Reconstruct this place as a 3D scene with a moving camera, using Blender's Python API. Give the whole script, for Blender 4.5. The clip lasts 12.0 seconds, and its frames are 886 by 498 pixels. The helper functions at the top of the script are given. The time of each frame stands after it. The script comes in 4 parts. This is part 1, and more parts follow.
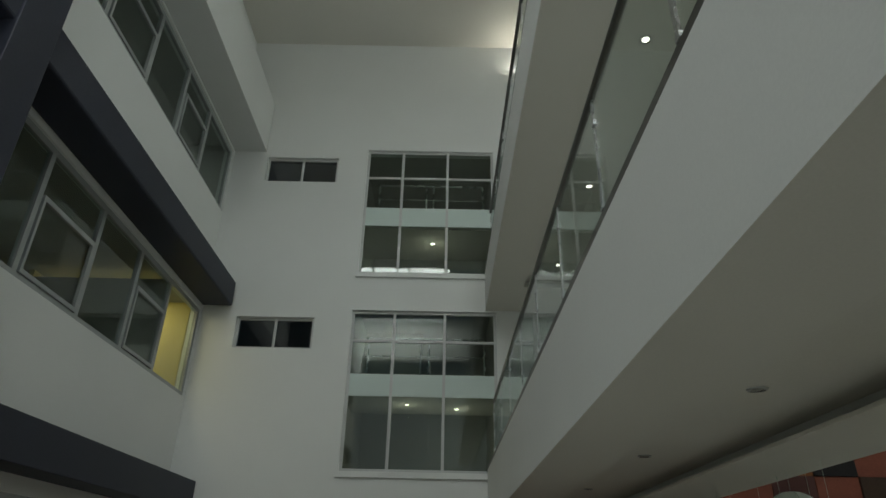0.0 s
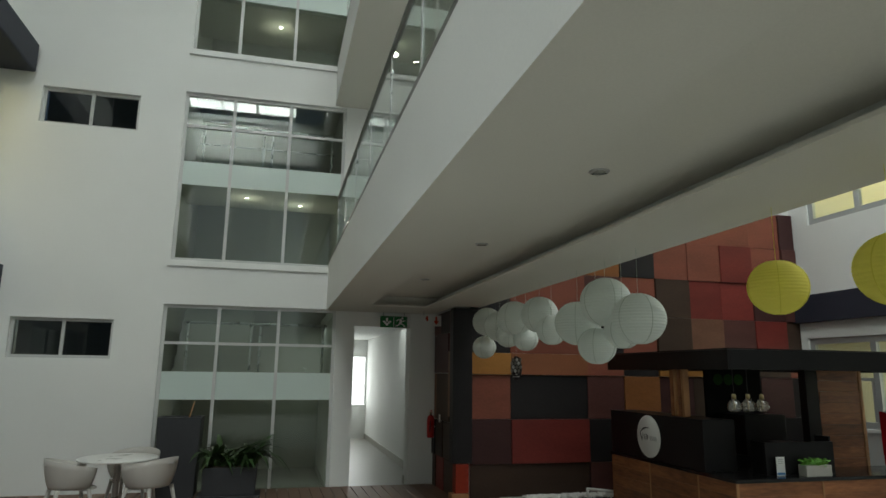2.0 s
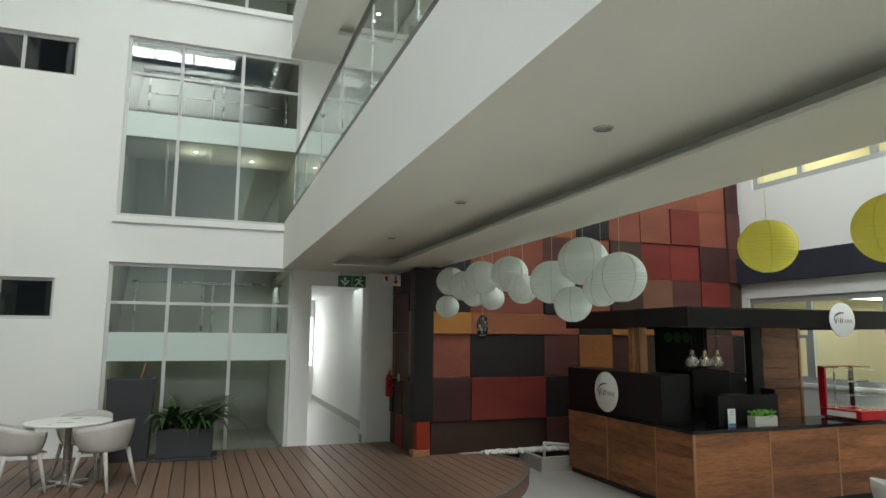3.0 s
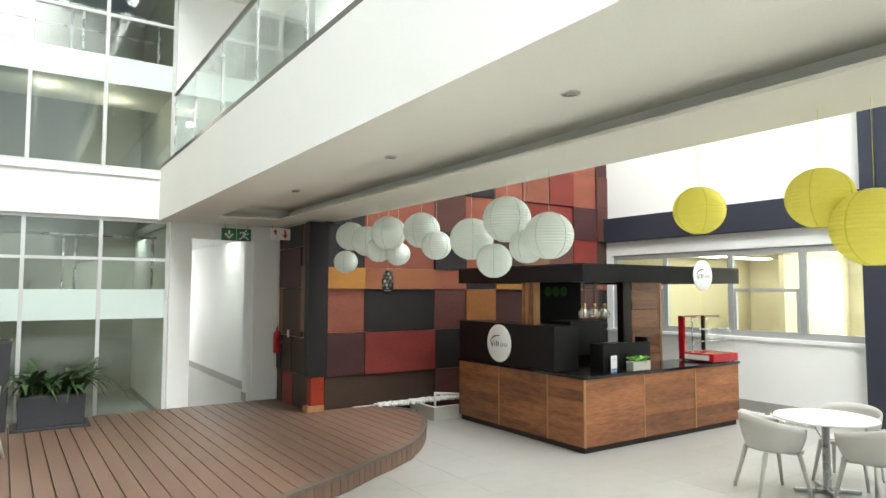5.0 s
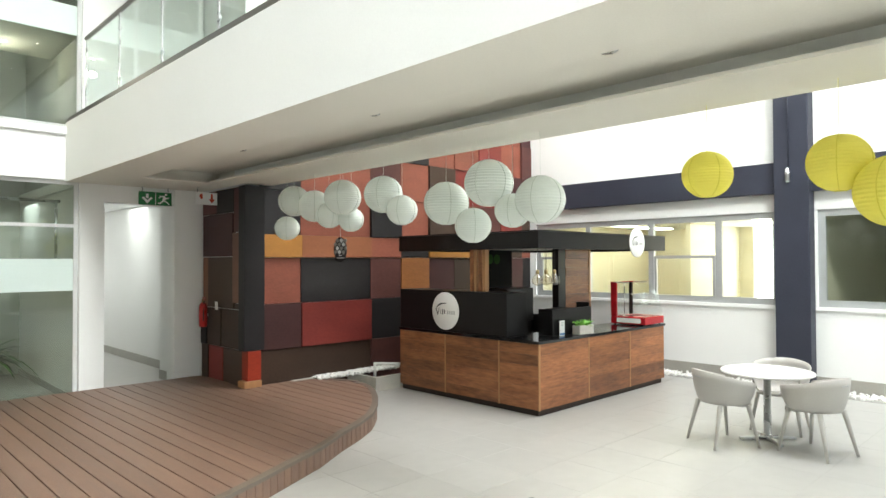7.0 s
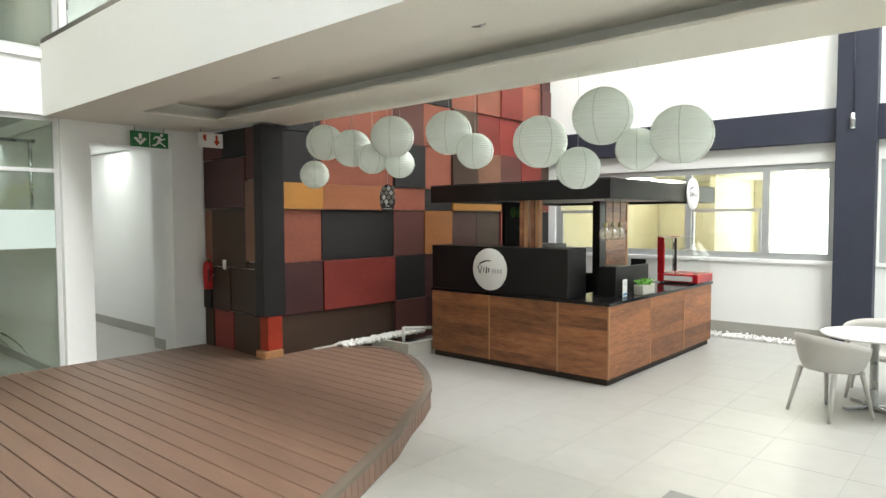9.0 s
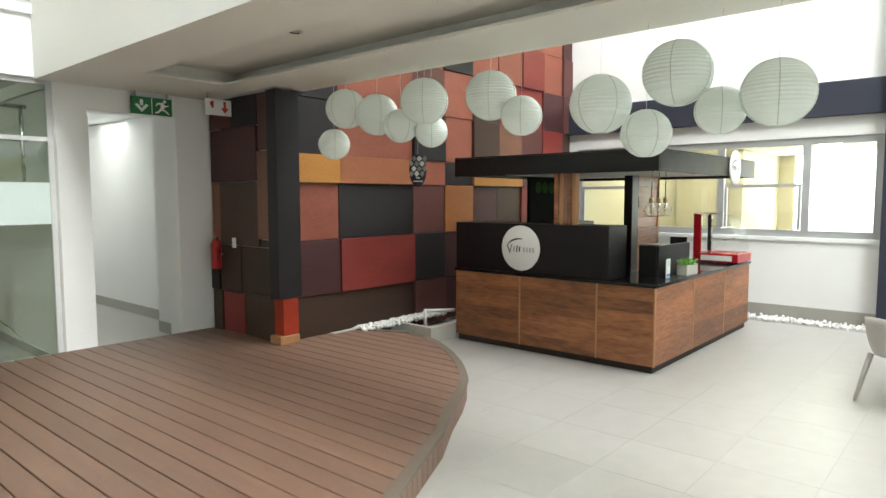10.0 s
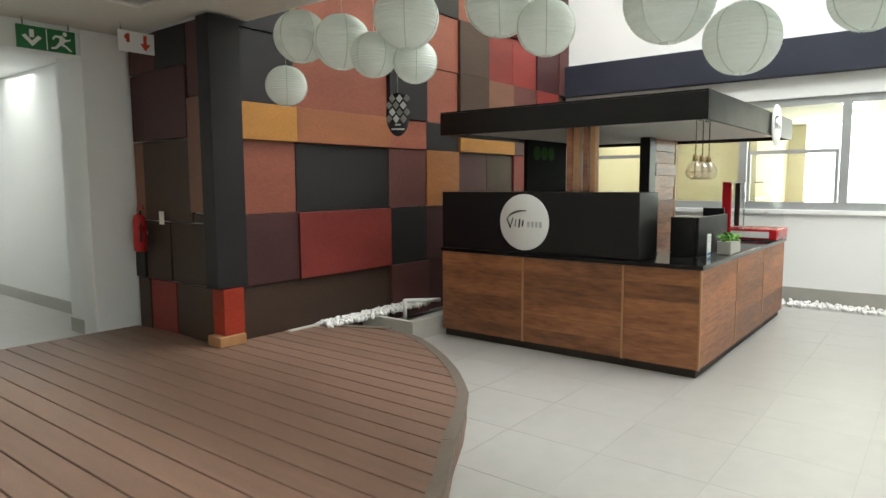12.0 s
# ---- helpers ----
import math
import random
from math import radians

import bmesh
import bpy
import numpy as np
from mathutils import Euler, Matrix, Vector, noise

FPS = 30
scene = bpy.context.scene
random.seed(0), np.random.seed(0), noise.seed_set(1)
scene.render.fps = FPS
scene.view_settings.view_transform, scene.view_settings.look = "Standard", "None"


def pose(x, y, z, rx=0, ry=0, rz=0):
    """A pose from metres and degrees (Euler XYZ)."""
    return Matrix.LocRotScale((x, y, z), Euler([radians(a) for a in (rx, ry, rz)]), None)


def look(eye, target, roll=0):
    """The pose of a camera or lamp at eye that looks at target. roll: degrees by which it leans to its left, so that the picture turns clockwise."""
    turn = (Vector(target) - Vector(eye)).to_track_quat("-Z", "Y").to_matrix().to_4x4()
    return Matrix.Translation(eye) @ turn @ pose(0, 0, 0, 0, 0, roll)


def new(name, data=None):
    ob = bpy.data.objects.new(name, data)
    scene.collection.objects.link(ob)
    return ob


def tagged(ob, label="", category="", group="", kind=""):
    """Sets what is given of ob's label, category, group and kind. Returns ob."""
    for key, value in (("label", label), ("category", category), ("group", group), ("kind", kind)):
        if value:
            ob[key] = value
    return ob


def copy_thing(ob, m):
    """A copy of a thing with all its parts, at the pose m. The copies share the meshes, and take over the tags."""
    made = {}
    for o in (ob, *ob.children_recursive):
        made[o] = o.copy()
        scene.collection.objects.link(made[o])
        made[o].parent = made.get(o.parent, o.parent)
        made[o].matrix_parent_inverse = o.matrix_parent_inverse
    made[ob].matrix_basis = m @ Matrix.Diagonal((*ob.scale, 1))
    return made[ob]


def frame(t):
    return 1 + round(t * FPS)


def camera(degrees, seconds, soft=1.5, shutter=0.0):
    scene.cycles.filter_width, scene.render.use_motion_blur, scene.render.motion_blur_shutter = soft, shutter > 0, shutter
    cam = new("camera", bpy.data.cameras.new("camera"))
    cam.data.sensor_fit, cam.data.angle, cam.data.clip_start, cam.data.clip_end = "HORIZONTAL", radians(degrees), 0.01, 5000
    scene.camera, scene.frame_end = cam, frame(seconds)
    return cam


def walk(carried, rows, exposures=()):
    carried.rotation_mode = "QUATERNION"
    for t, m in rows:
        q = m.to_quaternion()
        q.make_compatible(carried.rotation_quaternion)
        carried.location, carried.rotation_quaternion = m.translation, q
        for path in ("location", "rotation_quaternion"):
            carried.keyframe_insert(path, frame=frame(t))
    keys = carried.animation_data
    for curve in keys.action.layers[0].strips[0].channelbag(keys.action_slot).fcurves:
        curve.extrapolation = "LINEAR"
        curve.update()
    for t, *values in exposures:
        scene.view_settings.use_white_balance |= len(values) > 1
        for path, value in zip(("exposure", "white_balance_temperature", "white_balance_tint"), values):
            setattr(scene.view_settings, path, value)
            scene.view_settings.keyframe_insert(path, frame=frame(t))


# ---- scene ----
cam = camera(69.3, 12.0)
PATH = [
    (0, (0.052, 0.243, 2.168), (0.048, 2.023, 3.082), 1.2),
    (0.5, (0.058, 0.345, 2.109), (0.079, 2.22, 2.804), 1.1),
    (1, (0.014, 0.347, 2.045), (0.19, 2.239, 2.669), 1.2),
    (1.5, (0.05, 0.44, 1.987), (0.377, 2.352, 2.474), 0.8),
    (2, (0.085, 0.588, 1.985), (0.569, 2.491, 2.367), 0.7),
    (2.5, (-0.129, 0.69, 1.965), (0.455, 2.576, 2.28), 0.5),
    (3, (-0.262, 0.776, 1.955), (0.417, 2.638, 2.222), 0.4),
    (3.5, (-0.418, 0.883, 1.957), (0.423, 2.681, 2.199), 0.3),
    (5.5, (-1.054, 1.212, 1.968), (0.122, 2.827, 2.056), -0.1),
    (6, (-1.198, 1.366, 1.956), (0.065, 2.916, 2.014), -0.3),
    (6.5, (-1.374, 1.566, 1.936), (-0.038, 3.052, 1.996), -0.3),
    (8.5, (-1.616, 2.996, 1.847), (-0.117, 4.318, 1.794), -0.3),
    (9, (-1.583, 3.413, 1.858), (-0.085, 4.736, 1.763), -0.2),
    (9.5, (-1.545, 3.764, 1.816), (-0.036, 5.071, 1.687), -0.3),
    (10, (-1.409, 4.085, 1.808), (0.097, 5.391, 1.648), -0.1),
    (10.5, (-1.338, 4.344, 1.722), (0.173, 5.642, 1.542), -0.2),
    (11, (-1.134, 4.669, 1.624), (0.381, 5.962, 1.441), -0.2),
    (11.5, (-0.773, 4.993, 1.599), (0.756, 6.268, 1.406), -0.1),
    (12, (-0.368, 5.159, 1.583), (1.193, 6.393, 1.38), -0.3),
]
EXPOSURES = [(t, e, 6600 if t < 5 else 6650, 3 if t < 3 else 5 if t < 5 else 9) for t, e in ((0.0, -1.3), (1.0, -1.18), (1.5, -0.88), (2.0, -0.46), (2.5, 0.02), (3.0, 0.35), (3.5, 0.68), (5.5, 1.6), (6.5, 1.6), (8.5, 1.6), (10.5, 1.55), (12.0, 1.38))]
walk(cam, [(t, look(eye, aim, roll)) for t, eye, aim, roll in PATH], EXPOSURES)

# ---- world and large lights ----
world = bpy.data.worlds.new("world")
world.use_nodes = True
scene.world = world
sky = world.node_tree.nodes.new("ShaderNodeTexSky")
sky.sky_type, sky.sun_disc, sky.sun_elevation, sky.sun_rotation = "NISHITA", False, radians(55), radians(120)
world.node_tree.nodes["Background"].inputs[1].default_value = 0.05
world.node_tree.links.new(sky.outputs[0], world.node_tree.nodes["Background"].inputs[0])


def area_lamp(name, place, target, w, h, watts, colour=(1, 1, 1)):
    data = bpy.data.lights.new(name, "AREA")
    data.shape, data.size, data.size_y, data.energy, data.color = "RECTANGLE", w, h, watts, colour
    ob = new(name, data)
    ob.matrix_world = look(place, target)
    return ob


def point_lamp(name, place, watts, colour=(1, 1, 1), radius=0.05):
    data = bpy.data.lights.new(name, "POINT")
    data.energy, data.color, data.shadow_soft_size = watts, colour, radius
    ob = new(name, data)
    ob.location = place
    return ob


SUN = bpy.data.lights.new("sun", "SUN")
SUN.energy, SUN.angle, SUN.color = 0.5, radians(12), (1, 0.97, 0.92)
new("sun", SUN).matrix_world = look((20, -14, 35), (5, 5, 0))
# daylight of the roof glazing and of the glazed south front
area_lamp("roof_daylight", (-2.0, -3.7, 13.78), (-2.0, -3.4, 0), 4.6, 6.0, 1950, (0.96, 0.99, 1.0))
area_lamp("roof_daylight_east", (6.4, 2.5, 13.78), (6.4, 2.5, 0), 4.8, 13.0, 760, (0.97, 0.99, 1.0))
area_lamp("front_daylight", (-1.0, -6.8, 5.5), (-1.0, 5, 4.5), 6.0, 9.0, 100, (0.95, 0.98, 1.0))

# ---- materials ----


def material(name, base, rough=0.5, vary=0.12, scale=3.0, fine=60.0, bump=0.15, metal=0.0, spec=0.5, tint=None, per_piece=0.0, stretch=(1, 1, 1), coat=0.0):
    m = bpy.data.materials.new(name)
    m.use_nodes = True
    n, l = m.node_tree.nodes, m.node_tree.links
    b = n["Principled BSDF"]
    co = n.new("ShaderNodeTexCoord")
    mp = n.new("ShaderNodeMapping")
    mp.inputs["Scale"].default_value = stretch
    l.new(co.outputs["Object"], mp.inputs["Vector"])
    src = mp.outputs["Vector"]
    info = n.new("ShaderNodeObjectInfo")
    if per_piece:
        add = n.new("ShaderNodeVectorMath")
        mul = n.new("ShaderNodeMath")
        mul.operation, mul.inputs[1].default_value = "MULTIPLY", 37.0
        l.new(info.outputs["Random"], mul.inputs[0])
        l.new(src, add.inputs[0])
        l.new(mul.outputs[0], add.inputs[1])
        src = add.outputs[0]
    big = n.new("ShaderNodeTexNoise")
    big.inputs["Scale"].default_value, big.inputs["Detail"].default_value = scale, 5
    small = n.new("ShaderNodeTexNoise")
    small.inputs["Scale"].default_value, small.inputs["Detail"].default_value = fine, 4
    l.new(src, big.inputs["Vector"])
    l.new(src, small.inputs["Vector"])
    ramp = n.new("ShaderNodeValToRGB")
    lo = tint or [c * (1 - vary * 1.6) for c in base]
    hi = [min(1, c * (1 + vary)) for c in base]
    ramp.color_ramp.elements[0].color, ramp.color_ramp.elements[0].position = (*lo, 1), 0.28
    ramp.color_ramp.elements[1].color, ramp.color_ramp.elements[1].position = (*hi, 1), 0.72
    mix = n.new("ShaderNodeMath")
    mix.operation = "MULTIPLY_ADD"
    mix.inputs[1].default_value = 0.45
    l.new(small.outputs["Fac"], mix.inputs[0])
    half = n.new("ShaderNodeMath")
    half.operation, half.inputs[1].default_value = "MULTIPLY", 0.55
    l.new(big.outputs["Fac"], half.inputs[0])
    l.new(half.outputs[0], mix.inputs[2])
    l.new(mix.outputs[0], ramp.inputs["Fac"])
    colour = ramp.outputs["Color"]
    if per_piece:
        hsv = n.new("ShaderNodeHueSaturation")
        rng = n.new("ShaderNodeMapRange")
        rng.inputs["To Min"].default_value, rng.inputs["To Max"].default_value = 1 - per_piece, 1 + per_piece
        l.new(info.outputs["Random"], rng.inputs["Value"])
        l.new(rng.outputs[0], hsv.inputs["Value"])
        l.new(colour, hsv.inputs["Color"])
        colour = hsv.outputs["Color"]
    l.new(colour, b.inputs["Base Color"])
    rr = n.new("ShaderNodeMapRange")
    rr.inputs["To Min"].default_value, rr.inputs["To Max"].default_value = max(0.03, rough - 0.08), min(1, rough + 0.08)
    l.new(big.outputs["Fac"], rr.inputs["Value"])
    l.new(rr.outputs[0], b.inputs["Roughness"])
    b.inputs["Metallic"].default_value = metal
    b.inputs["Specular IOR Level"].default_value = spec
    b.inputs["Coat Weight"].default_value = coat
    if bump:
        bp = n.new("ShaderNodeBump")
        bp.inputs["Strength"].default_value, bp.inputs["Distance"].default_value = bump, 0.004
        l.new(small.outputs["Fac"], bp.inputs["Height"])
        l.new(bp.outputs[0], b.inputs["Normal"])
    return m


def glass_material(name, tint=(0.9, 0.95, 0.93), gloss=0.045, slant=0.85):
    """Thin clear glass: lets light straight through and mirrors more at a slant."""
    m = bpy.data.materials.new(name)
    m.use_nodes = True
    n, l = m.node_tree.nodes, m.node_tree.links
    n.remove(n["Principled BSDF"])
    tr, gl, mx, lw = n.new("ShaderNodeBsdfTransparent"), n.new("ShaderNodeBsdfGlossy"), n.new("ShaderNodeMixShader"), n.new("ShaderNodeLayerWeight")
    tr.inputs[0].default_value = (*tint, 1)
    gl.inputs["Roughness"].default_value = 0.02
    lw.inputs["Blend"].default_value = 0.5
    power, fit_range = n.new("ShaderNodeMath"), n.new("ShaderNodeMapRange")
    power.operation, power.inputs[1].default_value = "POWER", 5.0
    fit_range.inputs["To Min"].default_value, fit_range.inputs["To Max"].default_value = gloss, slant
    l.new(lw.outputs["Facing"], power.inputs[0])
    l.new(power.outputs[0], fit_range.inputs["Value"])
    l.new(fit_range.outputs[0], mx.inputs[0])
    l.new(tr.outputs[0], mx.inputs[1])
    l.new(gl.outputs[0], mx.inputs[2])
    l.new(mx.outputs[0], n["Material Output"].inputs["Surface"])
    return m


def glow_material(name, colour, strength):
    m = bpy.data.materials.new(name)
    m.use_nodes = True
    b = m.node_tree.nodes["Principled BSDF"]
    b.inputs["Base Color"].default_value = (*colour, 1)
    b.inputs["Emission Color"].default_value = (*colour, 1)
    b.inputs["Emission Strength"].default_value = strength
    return m


WHITE = material("white_painted_plaster", (0.82, 0.83, 0.81), 0.75, 0.03, 0.7, 90, 0.12)
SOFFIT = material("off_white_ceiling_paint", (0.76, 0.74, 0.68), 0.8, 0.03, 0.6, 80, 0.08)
# warm off-white below the wall white: the bridges' underside shade is in this colour
SOFFITSHADE = material("shade_toned_soffit_beige", (0.76, 0.74, 0.67), 0.8, 0.04, 0.6, 80, 0.08)
NAVY = material("dark_navy_paint", (0.034, 0.038, 0.056), 0.5, 0.15, 1.2, 60, 0.08, spec=0.3)
ALU = material("grey_aluminium", (0.43, 0.45, 0.45), 0.38, 0.06, 4, 90, 0.03, metal=0.3)
PALEALU = material("pale_powder_coated_aluminium", (0.60, 0.61, 0.60), 0.45, 0.05, 4, 90, 0.03)
STEEL = material("brushed_steel", (0.55, 0.56, 0.56), 0.28, 0.08, 6, 120, 0.04, metal=0.9)
GLASS = glass_material("clear_window_glass")
RAILGLASS = glass_material("greenish_balustrade_glass", (0.93, 0.975, 0.955))
CASEGLASS = glass_material("clear_case_glass", (0.985, 0.99, 0.985), 0.004, 0.1)
FROST = material("frosted_white_film", (0.62, 0.72, 0.68), 0.35, 0.03, 1.0, 50, 0.02)
# mid grey that puts the dimness of the rooms behind glass into their colour
DARKROOM = material("dimmed_interior_grey", (0.42, 0.42, 0.38), 0.8, 0.06, 1.0, 60, 0.08)
CREAM = material("cream_interior_paint", (0.60, 0.55, 0.41), 0.8, 0.05, 1.0, 60, 0.08)
TILE = material("pale_grey_floor_tile", (0.405, 0.40, 0.375), 0.36, 0.06, 0.5, 6, 0.02, per_piece=0.006)
GROUT = material("grey_grout", (0.36, 0.355, 0.33), 0.9, 0.1)
DECK = material("brown_composite_decking", (0.188, 0.112, 0.078), 0.5, 0.18, 2.2, 40, 0.35, per_piece=0.08, stretch=(9, 0.7, 1))
DECKRIM = material("grey_brown_deck_edging", (0.15, 0.12, 0.095), 0.6, 0.15, 3, 50, 0.2)
WOOD = material("oiled_walnut_cladding", (0.35, 0.138, 0.054), 0.48, 0.28, 1.8, 9, 0.2, tint=(0.105, 0.035, 0.014), per_piece=0.32, stretch=(0.8, 0.8, 4.5), coat=0.1)
BATTEN = material("pale_timber_batten", (0.42, 0.21, 0.09), 0.5, 0.15, 3, 40, 0.15, stretch=(6, 6, 0.8))
BLACK = material("black_laminate", (0.0085, 0.008, 0.0085), 0.4, 0.2, 3, 80, 0.03, spec=0.3)
GRANITE = material("polished_black_granite", (0.012, 0.012, 0.013), 0.1, 0.4, 8, 180, 0.0)
UMBER = material("dark_umber_plinth", (0.022, 0.012, 0.008), 0.6, 0.2, 3, 60, 0.1)
CHALK = material("matt_black_board", (0.012, 0.013, 0.012), 0.9, 0.2, 3, 80, 0.05, spec=0.08)
APPLE = material("dark_green_print", (0.03, 0.075, 0.02), 0.9, 0.2, 5, 60, 0.0, spec=0.05)
PLASTIC = material("pale_grey_moulded_plastic", (0.52, 0.50, 0.47), 0.45, 0.03, 3, 70, 0.04)
TOPWHITE = material("white_table_laminate", (0.82, 0.82, 0.80), 0.3, 0.02, 2, 60, 0.02)
PLANTER = material("charcoal_planter_fibre", (0.035, 0.037, 0.042), 0.6, 0.15, 3, 60, 0.1)
SOIL = material("dark_potting_soil", (0.03, 0.02, 0.012), 0.95, 0.3, 20, 90, 0.6)
LEAF = material("dark_green_leaf", (0.035, 0.075, 0.022), 0.4, 0.3, 5, 40, 0.1, per_piece=0.35)
LETTUCE = material("bright_green_leaf", (0.16, 0.42, 0.05), 0.5, 0.25, 9, 60, 0.1)
PEBBLE = material("white_pebble", (0.80, 0.79, 0.76), 0.7, 0.06, 8, 60, 0.2)
CONCRETE = material("pale_concrete_kerb", (0.50, 0.48, 0.43), 0.75, 0.1, 2, 60, 0.2)
RED = material("glossy_red_enamel", (0.42, 0.012, 0.018), 0.25, 0.08, 3, 60, 0.02)
EXT = material("extinguisher_red_paint", (0.40, 0.012, 0.012), 0.3, 0.1, 5, 60, 0.02)
SIGNGREEN = material("exit_sign_green", (0.012, 0.16, 0.045), 0.45, 0.05)
SIGNWHITE = material("sign_white", (0.82, 0.82, 0.80), 0.45, 0.02)
SIGNRED = material("sign_red", (0.55, 0.05, 0.01), 0.45, 0.05)
INK = material("sign_dark_ink", (0.03, 0.03, 0.03), 0.5, 0.05)
INKGREY = material("sign_pale_ink", (0.5, 0.5, 0.5), 0.5, 0.05)
RUBBER = material("black_rubber", (0.015, 0.015, 0.015), 0.7, 0.1)
BRASS = material("aged_brass", (0.35, 0.27, 0.14), 0.35, 0.1, 8, 60, 0.05, metal=0.9)
SKIRT = material("grey_skirting_tile", (0.36, 0.35, 0.31), 0.5, 0.08)
PIPE = material("white_pvc_pipe", (0.75, 0.75, 0.72), 0.35, 0.04)
GLOW = glow_material("downlight_glow", (1.0, 0.93, 0.8), 14)
GLOWPANEL = glow_material("light_panel_glow", (1.0, 0.95, 0.82), 6)
DAYGLOW = glow_material("bright_daylight_backdrop", (0.95, 0.98, 1.0), 2.2)


def paper(name, colour):
    m = material(name, colour, 0.8, 0.03, 6, 90, 0.1)
    n, l = m.node_tree.nodes, m.node_tree.links
    tl, mx = n.new("ShaderNodeBsdfTranslucent"), n.new("ShaderNodeMixShader")
    tl.inputs[0].default_value = (*colour, 1)
    mx.inputs[0].default_value = 0.32
    l.new(n["Principled BSDF"].outputs[0], mx.inputs[1])
    l.new(tl.outputs[0], mx.inputs[2])
    l.new(mx.outputs[0], n["Material Output"].inputs["Surface"])
    return m


PAPER = paper("pale_mint_rice_paper", (0.86, 0.91, 0.87))
PAPERYELLOW = paper("yellow_rice_paper", (0.93, 0.87, 0.19))
RAIL = material("dark_handrail", (0.10, 0.095, 0.085), 0.35, 0.1, metal=0.4)
RIB = material("lantern_wire_shadow", (0.58, 0.64, 0.58), 0.8, 0.05)
RIBYELLOW = material("lantern_wire_yellow", (0.80, 0.74, 0.10), 0.8, 0.05)

# ---- mesh helpers ----


def mesh_object(name, bm, mat, parent=None, smooth=False):
    me = bpy.data.meshes.new(name)
    bmesh.ops.recalc_face_normals(bm, faces=bm.faces[:])
    bm.to_mesh(me)
    bm.free()
    for m in (mat if isinstance(mat, (list, tuple)) else (mat,)):
        me.materials.append(m)
    if smooth:
        for p in me.polygons:
            p.use_smooth = True
    ob = new(name, me)
    ob.parent = parent
    return ob


def add_box(bm, x0, x1, y0, y1, z0, z1, bevel=0.0, index=0):
    made = bmesh.ops.create_cube(bm, size=1.0)["verts"]
    for v in made:
        v.co = Vector((x0 + (v.co.x + 0.5) * (x1 - x0), y0 + (v.co.y + 0.5) * (y1 - y0), z0 + (v.co.z + 0.5) * (z1 - z0)))
    faces = {f for v in made for f in v.link_faces}
    for f in faces:
        f.material_index = index
    if bevel:
        bmesh.ops.bevel(bm, geom=list({e for v in made for e in v.link_edges}), offset=bevel, segments=2, affect="EDGES", profile=0.5)


def box(name, x0, x1, y0, y1, z0, z1, mat, parent=None, bevel=0.0):
    bm = bmesh.new()
    add_box(bm, x0, x1, y0, y1, z0, z1, bevel)
    return mesh_object(name, bm, mat, parent)


def boxes(name, items, mat, parent=None, bevel=0.0):
    bm = bmesh.new()
    for it in items:
        add_box(bm, *it, bevel=bevel)
    return mesh_object(name, bm, mat, parent)


def add_tube(bm, a, b, r0, r1=None, sides=12):
    a, b = Vector(a), Vector(b)
    r1 = r0 if r1 is None else r1
    made = bmesh.ops.create_cone(bm, cap_ends=True, segments=sides, radius1=r0, radius2=r1, depth=(b - a).length)["verts"]
    m = Matrix.Translation((a + b) / 2) @ (b - a).to_track_quat("Z", "Y").to_matrix().to_4x4()
    bmesh.ops.transform(bm, matrix=m, verts=made)


def tube(name, a, b, r0, mat, parent=None, r1=None, sides=14):
    bm = bmesh.new()
    add_tube(bm, a, b, r0, r1, sides)
    ob = mesh_object(name, bm, mat, parent)
    for p in ob.data.polygons:
        p.use_smooth = len(p.vertices) == 4
    return ob


def lathe(name, profile, mat, parent=None, sides=32):
    """A turned shape round z from (radius, z) pairs."""
    bm = bmesh.new()
    rings = []
    for r, z in profile:
        if r < 1e-4:
            rings.append([bm.verts.new((0, 0, z))])
        else:
            rings.append([bm.verts.new((r * math.cos(2 * math.pi * k / sides), r * math.sin(2 * math.pi * k / sides), z)) for k in range(sides)])
    for a, b in zip(rings, rings[1:]):
        for k in range(sides):
            q = [a[k % len(a)], a[(k + 1) % len(a)], b[(k + 1) % len(b)], b[k % len(b)]]
            q = list(dict.fromkeys(q))
            if len(q) > 2:
                bm.faces.new(q)
    return mesh_object(name, bm, mat, parent, smooth=True)


def empty(name, place=(0, 0, 0), turn=0.0):
    ob = new(name)
    ob.matrix_world = pose(*place, 0, 0, turn)
    return ob


def structure(ob, label):
    return tagged(ob, label, "", "", "structure")


